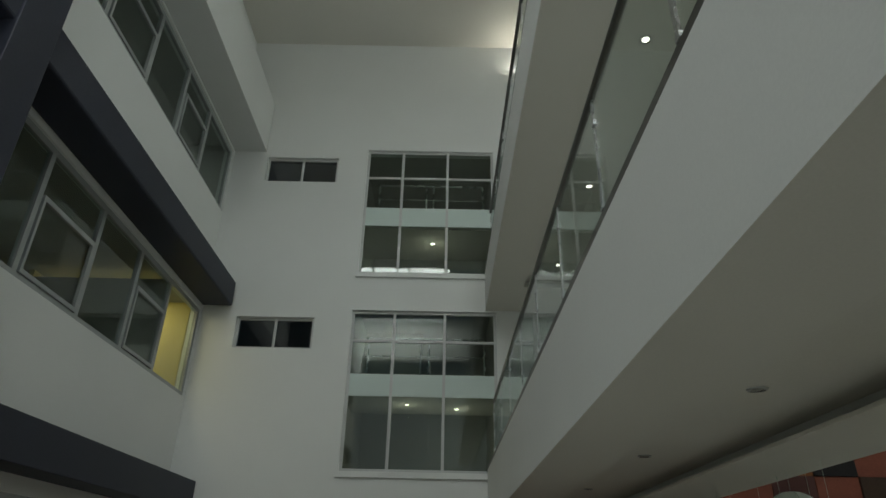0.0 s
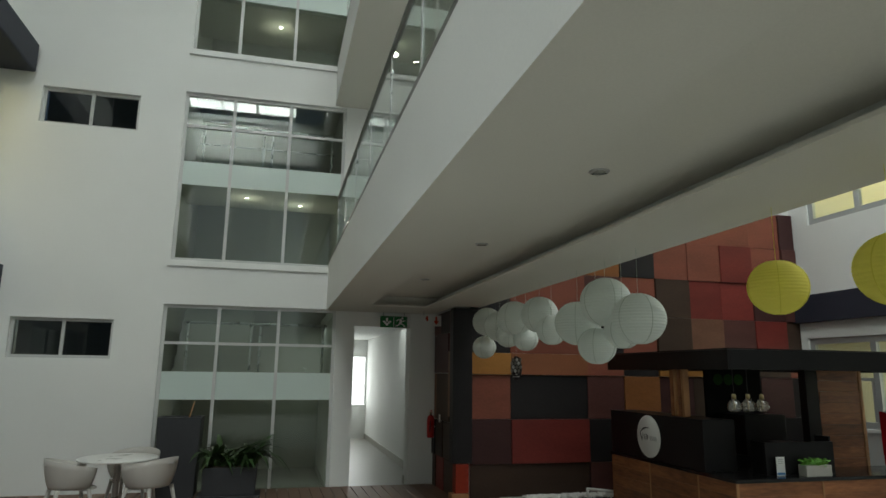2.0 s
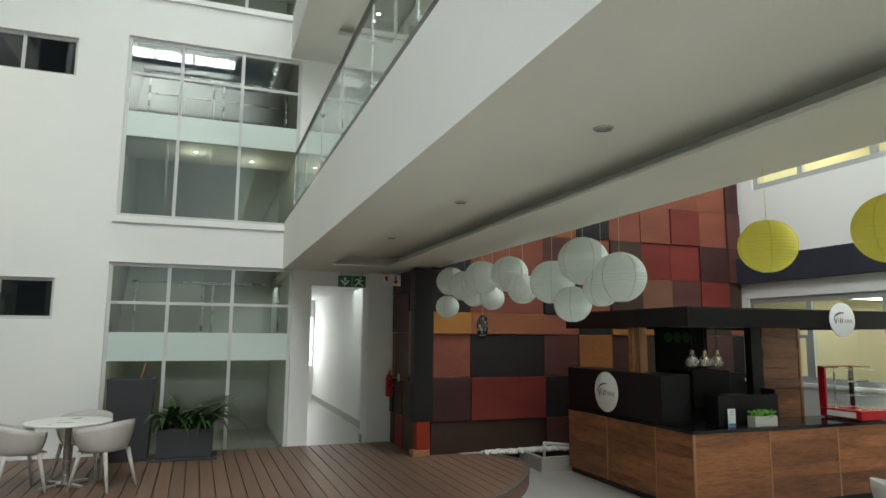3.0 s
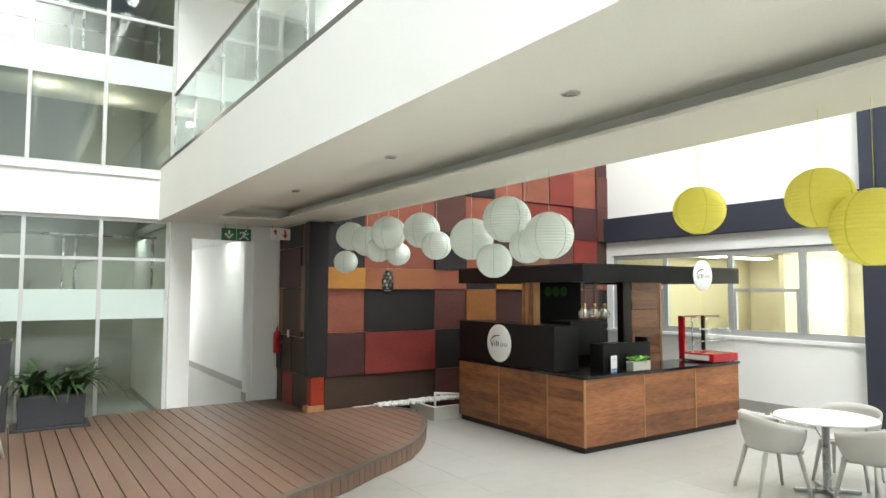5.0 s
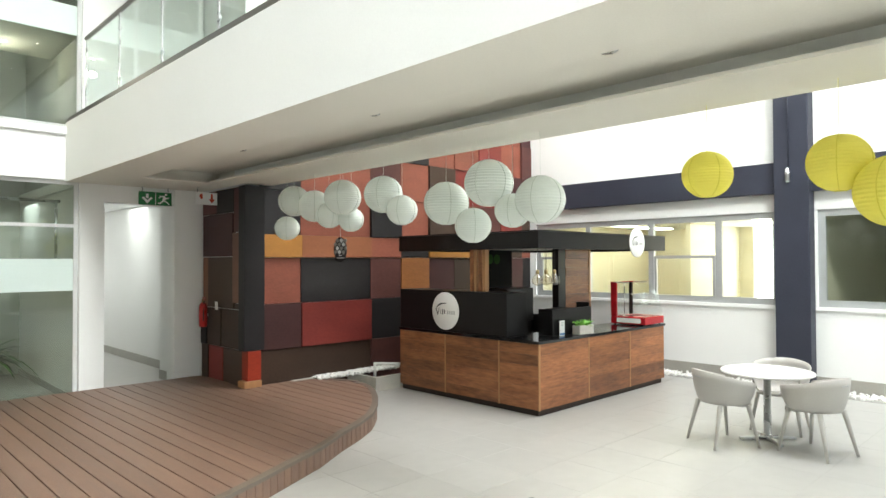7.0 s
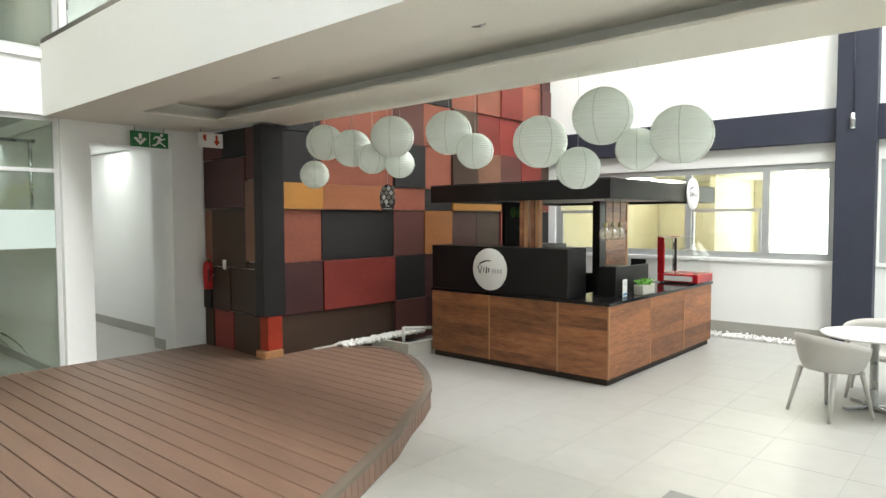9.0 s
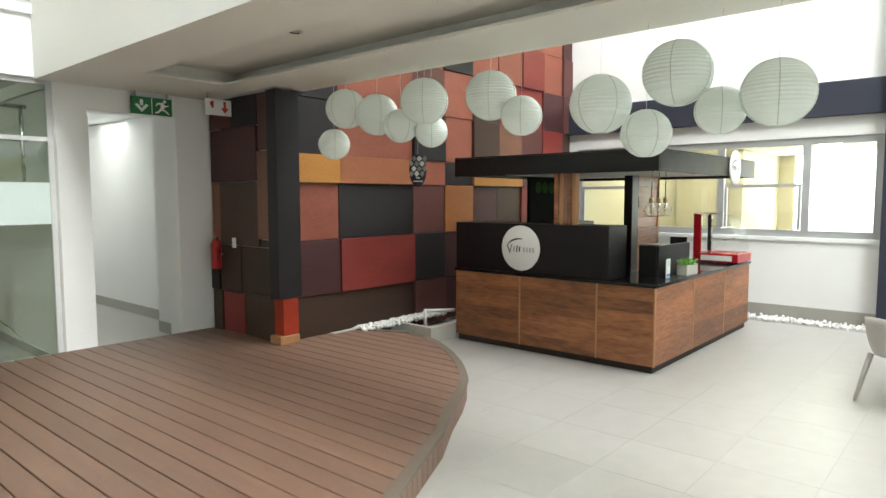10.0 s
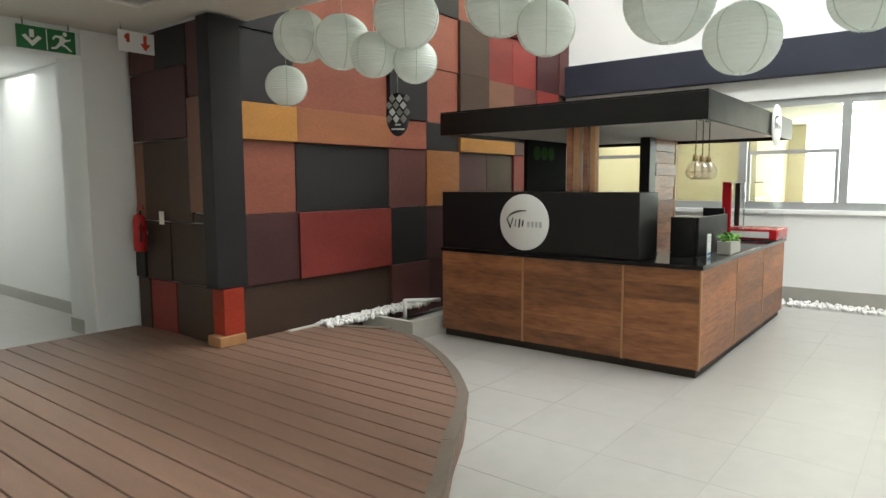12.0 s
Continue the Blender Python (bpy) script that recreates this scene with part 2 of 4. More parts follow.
def holed_wall(name, axis, at, thick, a0, a1, z0, z1, holes, mat):
    """A wall in the plane axis=at, from a0 to a1 and z0 to z1, with holes (a0, a1, z0, z1) through it."""
    us = sorted({a0, a1, *[h[0] for h in holes], *[h[1] for h in holes]})
    zs = sorted({z0, z1, *[h[2] for h in holes], *[h[3] for h in holes]})
    us, zs = [u for u in us if a0 <= u <= a1], [z for z in zs if z0 <= z <= z1]

    def solid(i, j):
        if not (0 <= i < len(us) - 1 and 0 <= j < len(zs) - 1):
            return False
        u, z = (us[i] + us[i + 1]) / 2, (zs[j] + zs[j + 1]) / 2
        return not any(h[0] < u < h[1] and h[2] < z < h[3] for h in holes)

    bm = bmesh.new()
    seen = {}

    def v(u, d, z):
        key = (u, d, z)
        if key not in seen:
            seen[key] = bm.verts.new((at + d, u, z) if axis == "x" else (u, at + d, z))
        return seen[key]

    for i in range(len(us) - 1):
        for j in range(len(zs) - 1):
            if not solid(i, j):
                continue
            u0, u1, w0, w1 = us[i], us[i + 1], zs[j], zs[j + 1]
            for d in (0, thick):
                bm.faces.new([v(u0, d, w0), v(u1, d, w0), v(u1, d, w1), v(u0, d, w1)])
            for di, dj, p, q in ((-1, 0, (u0, w0), (u0, w1)), (1, 0, (u1, w0), (u1, w1)), (0, -1, (u0, w0), (u1, w0)), (0, 1, (u0, w1), (u1, w1))):
                if not solid(i + di, j + dj):
                    bm.faces.new([v(p[0], 0, p[1]), v(q[0], 0, q[1]), v(q[0], thick, q[1]), v(p[0], thick, p[1])])
    return mesh_object(name, bm, mat)


# ---- floors, ceilings, main walls ----
N, E, W, S, TOP = 11.48, 9.07, -4.45, -7.0, 13.28
DECKZ = 0.195
floor = structure(box("floor", W - 4, E + 6, S - 1, 21, -0.2, -0.0012, GROUT), "pale grey tiled atrium floor with thin joints")
structure(boxes("ceiling", [(W - 0.2, E + 0.3, 9.4, N + 0.3, TOP, TOP + 0.3), (W - 0.2, 3.3, -0.5, 9.399, TOP, TOP + 0.3)], SOFFIT), "plain off-white ceiling high over the atrium")
roof = structure(boxes("roof_glazing", [(W, E + 0.3, y, y + 0.12, TOP + 0.02, TOP + 0.25) for y in np.arange(S, 9.3, 2.3)] + [(x, x + 0.1, S, 9.39, TOP + 0.26, TOP + 0.4) for x in np.arange(W, E + 0.3, 1.5)], ALU), "aluminium bars of the glazed roof")

WIN = [(-1.69, 1.02, 0.115, 3.02), (-1.65, 1.05, 3.73, 6.62), (-1.61, 1.05, 7.39, 10.28)]
SMALL = [(-3.80, -2.38, 2.15, 2.75), (-3.79, -2.34, 5.84, 6.45), (-3.72, -2.22, 9.45, 10.05)]
DOOR = (1.33, 2.29, 0.05, 2.76)
structure(holed_wall("wall_north", "y", N, 0.25, W - 0.2, 2.74, 0, TOP, WIN + SMALL + [DOOR], WHITE), "white painted plaster wall with stacked windows")
structure(box("wall_north_core", 2.745, E + 0.25, 10.14, 11.9, 0, TOP, WHITE), "white painted wall behind the timber cladding")
structure(box("pier", 2.29, 2.70, N - 0.03, N - 0.002, 0.1, 2.99, WHITE), "white plaster pier beside the passage")
structure(box("pier_left", 1.02, 1.33, N - 0.03, N - 0.002, 0.1, 2.68, WHITE), "white plaster pier beside the glazing")

# west front: bands of wall and glazing between navy beams and columns
WHOLES = [(5.05, 11.44, 4.90, 6.54), (5.05, 11.44, 8.66, 10.14), (5.05, 8.75, 0.12, 2.88), (10.12, 11.03, 0.0, 2.84), (-6.6, 4.45, 4.90, 6.54), (-6.6, 4.45, 8.66, 10.14), (-6.6, 4.45, 0.12, 3.0)]
structure(holed_wall("wall_west", "x", W, -0.2, S, N, 0, TOP, WHOLES, WHITE), "white painted wall with bands of aluminium windows")
structure(box("beam_west_low", W + 0.002, -3.98, S, N - 0.002, 3.06, 3.52, NAVY, bevel=0.012), "dark navy painted projecting beam")
structure(box("beam_west_high", W + 0.002, -3.89, S, N - 0.06, 6.62, 7.1, NAVY, bevel=0.03), "dark navy painted projecting beam")
structure(box("parapet_west", W + 0.002, -3.77, S, N - 0.002, 10.18, 11.45, WHITE), "white plaster parapet of the top gallery")
structure(box("column_west", W + 0.002, -3.86, 4.50, 5.03, 0, TOP, NAVY, bevel=0.01), "dark navy painted column")

# east wall
EHOLES = [(5.29, 9.95, 1.22, 2.66), (-6.0, 4.76, 1.22, 2.66), (5.29, 9.72, 4.64, 6.3), (-6.0, 4.76, 4.64, 6.3)]
structure(holed_wall("wall_east", "x", E, 0.2, S, 10.14, 0, TOP, EHOLES, WHITE), "white painted wall with office windows")
structure(box("beam_east", E - 0.14, E - 0.002, S, 10.09, 2.93, 3.40, NAVY, bevel=0.008), "dark navy painted beam across the wall")
structure(box("column_east", E - 0.25, E - 0.004, 4.79, 5.27, 0, 5.6, NAVY, bevel=0.01), "dark navy painted column")
structure(box("baseboard_east", E - 0.02, E - 0.003, S, 10.0, 0, 0.2, SKIRT), "grey tile skirting")
structure(boxes("sill_east", [(E - 0.035, E - 0.002, 5.275, 10.09, 1.165, 1.215), (E - 0.035, E - 0.002, S, 4.785, 1.165, 1.215)], WHITE), "white plaster window sill along the wall")
structure(holed_wall("wall_south", "y", S, -0.25, W, E, 0, TOP, [(-4.0, 3.0, 0.1, 11.5), (3.6, 8.6, 0.1, 2.9)], WHITE), "white wall with a tall glazed front")

# gallery bridges


def bridge(name, z):
    bm = bmesh.new()
    back = N - 0.003
    add_box(bm, 0.85, 1.44, S, back, z, z + 0.79)
    add_box(bm, 2.56, 3.10, S, back if z > 5 else 10.09, z, z + 0.79)
    add_box(bm, 2.31, 2.56, S, 10.36, z, z + 0.025)
    add_box(bm, 1.44, 2.56, 10.36, 10.56, z, z + 0.025)
    add_box(bm, 1.44, 2.56, S, back, z + 0.17, z + 0.79)
    add_box(bm, 1.44, 2.56, 10.56, back, z, z + 0.17)
    if z < 5:
        add_box(bm, 2.56, 2.71, 10.09, back, z, z + 0.17)
    bm.normal_update()
    # undersides and recess sides take the darker tone that stands for shade
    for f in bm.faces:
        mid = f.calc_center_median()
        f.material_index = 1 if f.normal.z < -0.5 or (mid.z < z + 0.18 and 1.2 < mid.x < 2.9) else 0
    return structure(mesh_object(name, bm, (WHITE, SOFFITSHADE)), "white plastered gallery bridge with a recessed soffit")


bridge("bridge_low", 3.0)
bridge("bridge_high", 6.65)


def balustrade(z, x):
    ob = empty("balustrade", (0, 0, z))
    tagged(ob, "frameless green-tinted glass balustrade with steel posts and dark handrail", "balustrade", "gallery balustrades")
    tube("handrail", (x, S, 1.0), (x, N - 0.6, 1.0), 0.026, RAIL, ob)
    edge = -1 if x < 2 else 1
    box("base_channel", min(x, x + edge * 0.077), max(x, x + edge * 0.077), S, N - 0.01, 0.002, 0.055, RAIL, ob)
    y = N - 0.62
    while y > S + 0.5:
        bm = bmesh.new()
        add_box(bm, x - 0.006, x + 0.006, y - 0.02, y + 0.02, 0.056, 0.985)
        for h in (0.2, 0.78):
            add_box(bm, x - 0.014, x + 0.014, y - 0.035, y + 0.012, h, h + 0.03)
        mesh_object("post", bm, STEEL, ob)
        box("pane", x - 0.004, x + 0.004, y - 1.22, y - 0.04, 0.09, 0.96, RAILGLASS, ob).visible_shadow = False
        y -= 1.26
    return ob


balustrade(3.79, 0.93)
balustrade(7.44, 0.93)
balustrade(3.79, 3.02)

# ---- windows ----


def framed(name, axis, at, a0, a1, z0, z1, ups, bars=(), width=0.05, depth=0.06, label="", glass=GLASS, mat=ALU, bands=()):
    """Frame, mullions (ups), transoms (bars) and panes of one window, as one thing of the setting."""
    ob = structure(empty(name), label)

    def part(nm, u0, u1, w0, w1, d0, d1, m):
        if axis == "y":
            return box(nm, u0, u1, at + d0, at + d1, w0, w1, m, ob)
        return box(nm, at + d0, at + d1, u0, u1, w0, w1, m, ob)

    for u in (a0 + width / 2, a1 - width / 2):
        part("frame", u - width / 2, u + width / 2, z0, z1, -depth / 2, depth / 2, mat)
    for w in (z0 + width / 2, z1 - width / 2):
        part("frame", a0 + width, a1 - width, w - width / 2, w + width / 2, -depth / 2, depth / 2, mat)
    for u in ups:
        part("mullion", u - width / 2, u + width / 2, z0 + width, z1 - width, -depth / 2 - 0.004, depth / 2, mat)
    edges = [a0 + width, *[e for u in ups for e in (u - width / 2, u + width / 2)], a1 - width]
    for u0, u1 in zip(edges[::2], edges[1::2]):
        for w in bars:
            part("transom", u0, u1, w - 0.022, w + 0.022, -depth / 2 + 0.006, depth / 2, mat)
        for w0, w1 in bands:
            part("frosted_panel", u0, u1, w0, w1, -0.012, 0.02, FROST)
        levels = sorted([z0 + width, z1 - width, *[e for w in bars for e in (w - 0.022, w + 0.022)], *[e for b in bands for e in b]])
        for w0, w1 in zip(levels[::2], levels[1::2]):
            part("pane", u0, u1, w0, w1, -0.004, 0.004, glass).visible_shadow = False
    return ob


STAIRGLASS = glass_material("stair_window_glass", (0.82, 0.88, 0.84), 0.055)
for k, (x0, x1, z0, z1) in enumerate(WIN):
    bar, band = ((2.415, (1.54, 1.97)), (6.04, (5.02, 5.42)), (9.62, (8.48, 8.90)))[k]
    framed("window_stair_%d" % (k + 1), "y", N + 0.09, x0, x1, z0, z1, (-0.85, 0.09), (bar,), label="tall aluminium stair window with a frosted band", bands=(band,), glass=STAIRGLASS, mat=PALEALU)
    if k:
        structure(box("sill_%d" % k, x0 - 0.04, x1 - 0.2, N - 0.05, N - 0.002, z0 - 0.10, z0 - 0.003, WHITE), "white plaster window sill")
DARKGLASS = glass_material("dim_window_glass", (0.6, 0.62, 0.62), 0.09)
for k, (x0, x1, z0, z1) in enumerate(SMALL):
    framed("window_small_%d" % (k + 1), "y", N + 0.11, x0, x1, z0, z1, ((x0 + x1) / 2,), width=0.045, label="small aluminium sliding window, dark inside", glass=DARKGLASS, mat=PALEALU)
UPS = (6.4, 7.70, 8.92, 10.07)
for k, (z0, z1) in enumerate(((4.90, 6.54), (8.66, 10.14), (0.12, 3.0))):
    framed("window_west_%d" % (k + 1), "x", W - 0.07, 5.05, 11.44 if k < 2 else 8.75, z0, z1 if k < 2 else 2.88, UPS if k < 2 else (6.4, 7.62), width=0.08, label="band of grey aluminium office windows")
    framed("window_west_south_%d" % (k + 1), "x", W - 0.07, -6.6, 4.45, z0, z1, (-5.2, -3.8, -2.4, -1.0, 0.4, 1.8, 3.1), width=0.08, label="band of grey aluminium office windows")
    for y0, y1 in ((6.44, 7.66), (8.96, 10.03)):
        if k < 2:
            zz = z0 + 0.62 * (z1 - z0)
            sash = structure(boxes("window_sash_%d" % k, [(W - 0.06, W - 0.02, y0 + 0.02, y1 - 0.02, zz - 0.03, zz + 0.03), (W - 0.06, W - 0.02, y0 + 0.02, y0 + 0.06, z0 + 0.09, zz - 0.03), (W - 0.06, W - 0.02, y1 - 0.06, y1 - 0.02, z0 + 0.09, zz - 0.03), (W - 0.06, W - 0.02, y0 + 0.06, y1 - 0.06, z0 + 0.09, z0 + 0.14)], ALU), "opening aluminium sash of an office window")
door_west = structure(empty("door_west"), "pale grey-green flush door in a painted frame")
for y0, y1, z0, z1 in ((10.122, 10.17, DECKZ + 0.002, 2.838), (10.98, 11.028, DECKZ + 0.002, 2.838), (10.171, 10.979, 2.79, 2.838)):
    box("frame", W - 0.16, W - 0.02, y0, y1, z0, z1, ALU, door_west, 0.004)
box("leaf", W - 0.13, W - 0.085, 10.174, 10.976, DECKZ + 0.01, 2.786, FROST, door_west, 0.004)
tube("handle", (W - 0.05, 10.26, 1.0 + DECKZ), (W - 0.05, 10.26, 1.3 + DECKZ), 0.012, STEEL, door_west)
for z in (3.04, 3.69):
    structure(box("trim_line_%d" % round(z), -4.1, -2.3, N - 0.004, N - 0.001, z - 0.006, z + 0.006, WHITE), "faint plaster joint across the white wall")
for k, (y0, y1, z0, z1) in enumerate(EHOLES):
    ups = (6.23, 7.42, 8.72) if y0 > 0 else (-4.6, -3.3, -2.0, -0.7, 0.6, 1.9, 3.2)
    framed("window_east_%d" % (k + 1), "x", E + 0.07, y0, y1, z0, z1, ups, (), width=0.1, label="grey aluminium office window onto the atrium", mat=ALU)
for k, (y0, y1) in enumerate(((6.29, 7.36), (8.78, 9.84))):
    structure(boxes("office_sash_%d" % (k + 1), [(E + 0.035, E + 0.075, y0, y1, 1.95, 2.0), (E + 0.035, E + 0.075, y0, y0 + 0.04, 1.325, 1.949), (E + 0.035, E + 0.075, y1 - 0.04, y1, 1.325, 1.949)], ALU), "opening aluminium sash of an office window")
framed("window_south", "y", S - 0.1, -4.0, 3.0, 0.1, 11.5, (-2.25, -0.5, 1.25), (2.9, 3.9, 6.6, 7.5, 10.2), width=0.1, label="tall aluminium glazed front")
framed("door_south", "y", S - 0.1, 3.6, 8.6, 0.1, 2.9, (4.85, 6.1, 7.35), (2.2,), width=0.08, label="aluminium glazed entrance doors")

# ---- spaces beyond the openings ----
# stairwell surfaces are greyed so that they look dimly lit
structure(boxes("wall_stairwell", [(-1.95, -1.75, N + 0.252, 15.2, 0, 11), (1.08, 1.2, N + 0.252, 15.2, 0, 11), (-1.75, 1.08, 15.0, 15.2, 0, 11)], DARKROOM), "stairwell walls in a grey that stands for dim light")
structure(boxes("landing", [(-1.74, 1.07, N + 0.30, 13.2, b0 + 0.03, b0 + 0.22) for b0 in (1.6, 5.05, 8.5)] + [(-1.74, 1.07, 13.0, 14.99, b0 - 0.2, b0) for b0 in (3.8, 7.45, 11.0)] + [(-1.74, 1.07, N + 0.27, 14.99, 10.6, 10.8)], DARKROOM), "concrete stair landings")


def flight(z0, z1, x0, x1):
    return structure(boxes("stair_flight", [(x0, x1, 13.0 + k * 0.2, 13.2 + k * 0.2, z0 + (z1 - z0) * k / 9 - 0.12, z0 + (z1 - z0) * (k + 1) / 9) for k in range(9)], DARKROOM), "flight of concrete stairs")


for lo, hi in ((1.8, 3.8), (5.25, 7.45)):
    flight(lo, hi, -1.7, -0.4)
for z in (1.82, 5.27, 8.72):
    ob = tagged(empty("stair_rail", (0, 0, z)), "brushed steel stair rail with glass clips", "railing", "stair rails")
    tube("rail", (-1.4, N + 0.45, 0.95), (0.9, N + 0.45, 0.95), 0.022, STEEL, ob)
    tube("rail", (-1.4, N + 0.45, 0.6), (0.9, N + 0.45, 0.6), 0.012, STEEL, ob)
    for x in (-1.35, -0.35, -0.2, 0.85):
        tube("post", (x, N + 0.45, 0), (x, N + 0.45, 0.95), 0.02, STEEL, ob)


def downlight(x, y, z, mat=None, r=0.036):
    ob = tagged(empty("downlight", (x, y, z)), "small round recessed ceiling downlight", "downlight", "recessed downlights")
    lathe("rim", [(r, -0.004), (r + 0.02, -0.007), (r + 0.026, 0.0), (r, 0.0)], STEEL, ob, 20)
    lathe("lens", [(0, -0.003), (r, -0.003), (r, -0.001), (0, -0.001)], mat or DARKROOM, ob, 20)
    return ob


for x, y, z in ((-0.6, 12.4, 5.08), (0.35, 12.7, 5.08), (-0.2, 12.4, 8.53), (-0.9, 12.6, 1.63)):
    downlight(x, y, z, GLOW)
    point_lamp("downlight_lamp", (x, y, z - 0.25), 5, (1, 0.92, 0.78))
for y in (3.88, 6.15, 8.53, 1.5, -0.9):
    downlight(1.87, y, 3.17)
for y in (2.2, 4.8, 7.4, 9.8):
    downlight(1.95, y, 6.82, GLOW)

# passage beyond the doorway
structure(boxes("wall_passage", [(1.02, 1.33, N + 0.252, 20, 0.1, 2.95), (2.72, 2.95, 12.2, 20, 0.1, 2.95), (2.36, 2.95, N + 0.252, 12.19, 0.1, 2.95)], WHITE), "white painted passage walls")
structure(box("ceiling_passage", 1.0, 2.95, N + 0.252, 20.2, 2.96, 3.1, WHITE), "white passage ceiling")
structure(box("floor_passage", 1.0, 2.95, N + 0.01, 20.2, -0.004, 0.1, TILE), "pale glossy tiled passage floor")
structure(boxes("baseboard_passage", [(2.70, 2.718, 12.2, 20, 0.1, 0.24), (2.344, 2.358, N + 0.26, 12.18, 0.1, 0.24), (1.332, 1.35, N + 0.26, 20, 0.1, 0.24)], SKIRT), "grey tile skirting")
structure(holed_wall("wall_passage_end", "y", 20, 0.2, 1.0, 2.95, 0.0, 3.0, [(1.6, 2.68, 1.05, 2.45)], WHITE), "white end wall with a bright window")
structure(box("backdrop_passage", 0.9, 3.1, 20.6, 20.65, 0.5, 3.0, DAYGLOW), "bright daylight beyond the passage window")
structure(box("threshold", 1.335, 2.285, N - 0.034, N + 0.009, 0.0, 0.112, SKIRT), "grey stone threshold of the passage")
downlight(1.95, 14.2, 2.958, GLOW)
downlight(1.95, 17.5, 2.958, GLOW)
area_lamp("passage_lamp", (2.0, 14.2, 2.9), (2.05, 14.2, 0), 0.9, 3.4, 12, (0.95, 1.0, 0.98))
area_lamp("passage_window_light", (2.0, 19.9, 1.8), (2.0, 12, 1.2), 1.0, 1.5, 15)

# east offices
# the cross wall at y 4.78 is added to keep office light from the south windows
structure(boxes("wall_office", [(E + 0.21, 14.2, 10.0, 10.13, 0, 3.0), (14.0, 14.2, 7.45, 9.99, 0, 3.0), (14.0, 14.2, S, 5.0, 0, 3.0), (14.0, 14.2, 5.0, 7.45, 0, 1.0), (E + 0.21, 13.99, 4.78, 4.9, 0, 2.699), (11.4, 14.0, 7.75, 7.85, 0, 2.699)], CREAM), "cream painted office walls with an added divider that darkens the south room")
structure(box("ceiling_office", E + 0.21, 14.2, S, 10.13, 2.70, 2.98, SOFFIT), "off-white office ceiling")
structure(box("floor_office", E + 0.21, 14.2, S, 10.13, -0.003, 0.03, SKIRT), "grey office carpet")
structure(box("backdrop_office", 14.6, 14.65, 4.0, 9.0, 0.4, 3.2, DAYGLOW), "bright daylight beyond the office window")
for x, y in ((11.2, 9.3), (10.7, 6.3), (12.9, 6.5), (12.9, 9.3)):
    tagged(box("ceiling_light_panel", x - 0.6, x + 0.6, y - 0.15, y + 0.15, 2.68, 2.698, GLOWPANEL), "lit rectangular office ceiling light panel", "ceiling light", "office light panels")
area_lamp("office_lamp", (11.2, 7.5, 2.66), (11.2, 7.5, 0), 3.0, 4.0, 32, (1.0, 0.93, 0.78))
area_lamp("office_window_light", (13.9, 6.3, 1.8), (9, 5.8, 1.4), 2.4, 1.4, 14)
structure(boxes("wall_office_upper", [(E + 0.21, 13.0, 10.0, 10.13, 3.6, 6.9), (12.8, 13.0, S, 9.99, 3.6, 6.9)], CREAM), "cream painted upper office walls")
structure(boxes("ceiling_office_upper", [(E + 0.21, 13.0, S, 10.13, 6.5, 6.6), (E + 0.21, 13.0, S, 10.13, 3.5, 3.6)], SOFFIT), "off-white upper office ceiling and floor")
area_lamp("upper_office_lamp", (11.0, 8.5, 6.4), (11.0, 8.5, 3), 2.5, 3.0, 90, (1.0, 0.9, 0.6))
for y in (9.0, 7.6):
    tagged(box("ceiling_light_panel", 10.0, 11.2, y - 0.15, y + 0.15, 6.47, 6.498, GLOWPANEL), "lit rectangular office ceiling light panel", "ceiling light", "office light panels")

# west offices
# office surfaces share the grey that stands for low light
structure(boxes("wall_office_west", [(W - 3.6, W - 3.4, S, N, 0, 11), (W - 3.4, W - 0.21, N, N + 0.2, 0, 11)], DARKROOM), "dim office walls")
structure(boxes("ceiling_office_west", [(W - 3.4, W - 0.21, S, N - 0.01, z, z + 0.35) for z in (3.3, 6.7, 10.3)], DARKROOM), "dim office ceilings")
YELLOW = material("yellow_cream_partition", (0.66, 0.55, 0.22), 0.8, 0.05)
structure(boxes("partition_west", [(W - 2.4, W - 0.22, N - 0.03, N - 0.012, 3.7, 6.68), (W - 2.5, W - 2.41, 10.1, N - 0.012, 3.7, 6.68)], YELLOW), "warm cream office partition lit by a lamp")
# added divider: blocks the partition lamp from the neighbouring bays
structure(box("partition_west_side", W - 2.4, W - 0.112, 10.045, 10.095, 4.91, 6.53, DARKROOM), "added grey divider that keeps the lamp light in the last bay")
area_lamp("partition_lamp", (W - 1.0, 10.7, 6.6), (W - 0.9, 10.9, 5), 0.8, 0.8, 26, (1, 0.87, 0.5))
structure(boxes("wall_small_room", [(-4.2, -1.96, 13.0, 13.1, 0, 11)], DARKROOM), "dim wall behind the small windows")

tagged(box("ceiling_light_panel", W - 2.2, W - 1.9, 7.6, 8.8, 3.27, 3.298, GLOWPANEL), "lit rectangular office ceiling light panel", "ceiling light", "office light panels")
area_lamp("west_office_lamp", (W - 2.05, 8.2, 3.2), (W - 2.05, 8.2, 0), 0.3, 1.2, 14, (1.0, 0.95, 0.82))

# uplight on the north wall above the top gallery
uplight = tagged(empty("wall_uplight", (1.75, N, 12.35)), "small white wall uplight washing the high ceiling", "wall light")
box("body", -0.15, 0.15, -0.12, -0.003, -0.06, 0.06, WHITE, uplight, 0.01)
area_lamp("uplight_lamp", (1.75, N - 0.14, 12.45), (1.65, N - 0.35, 13.3), 0.3, 0.12, 16, (1, 0.95, 0.85))
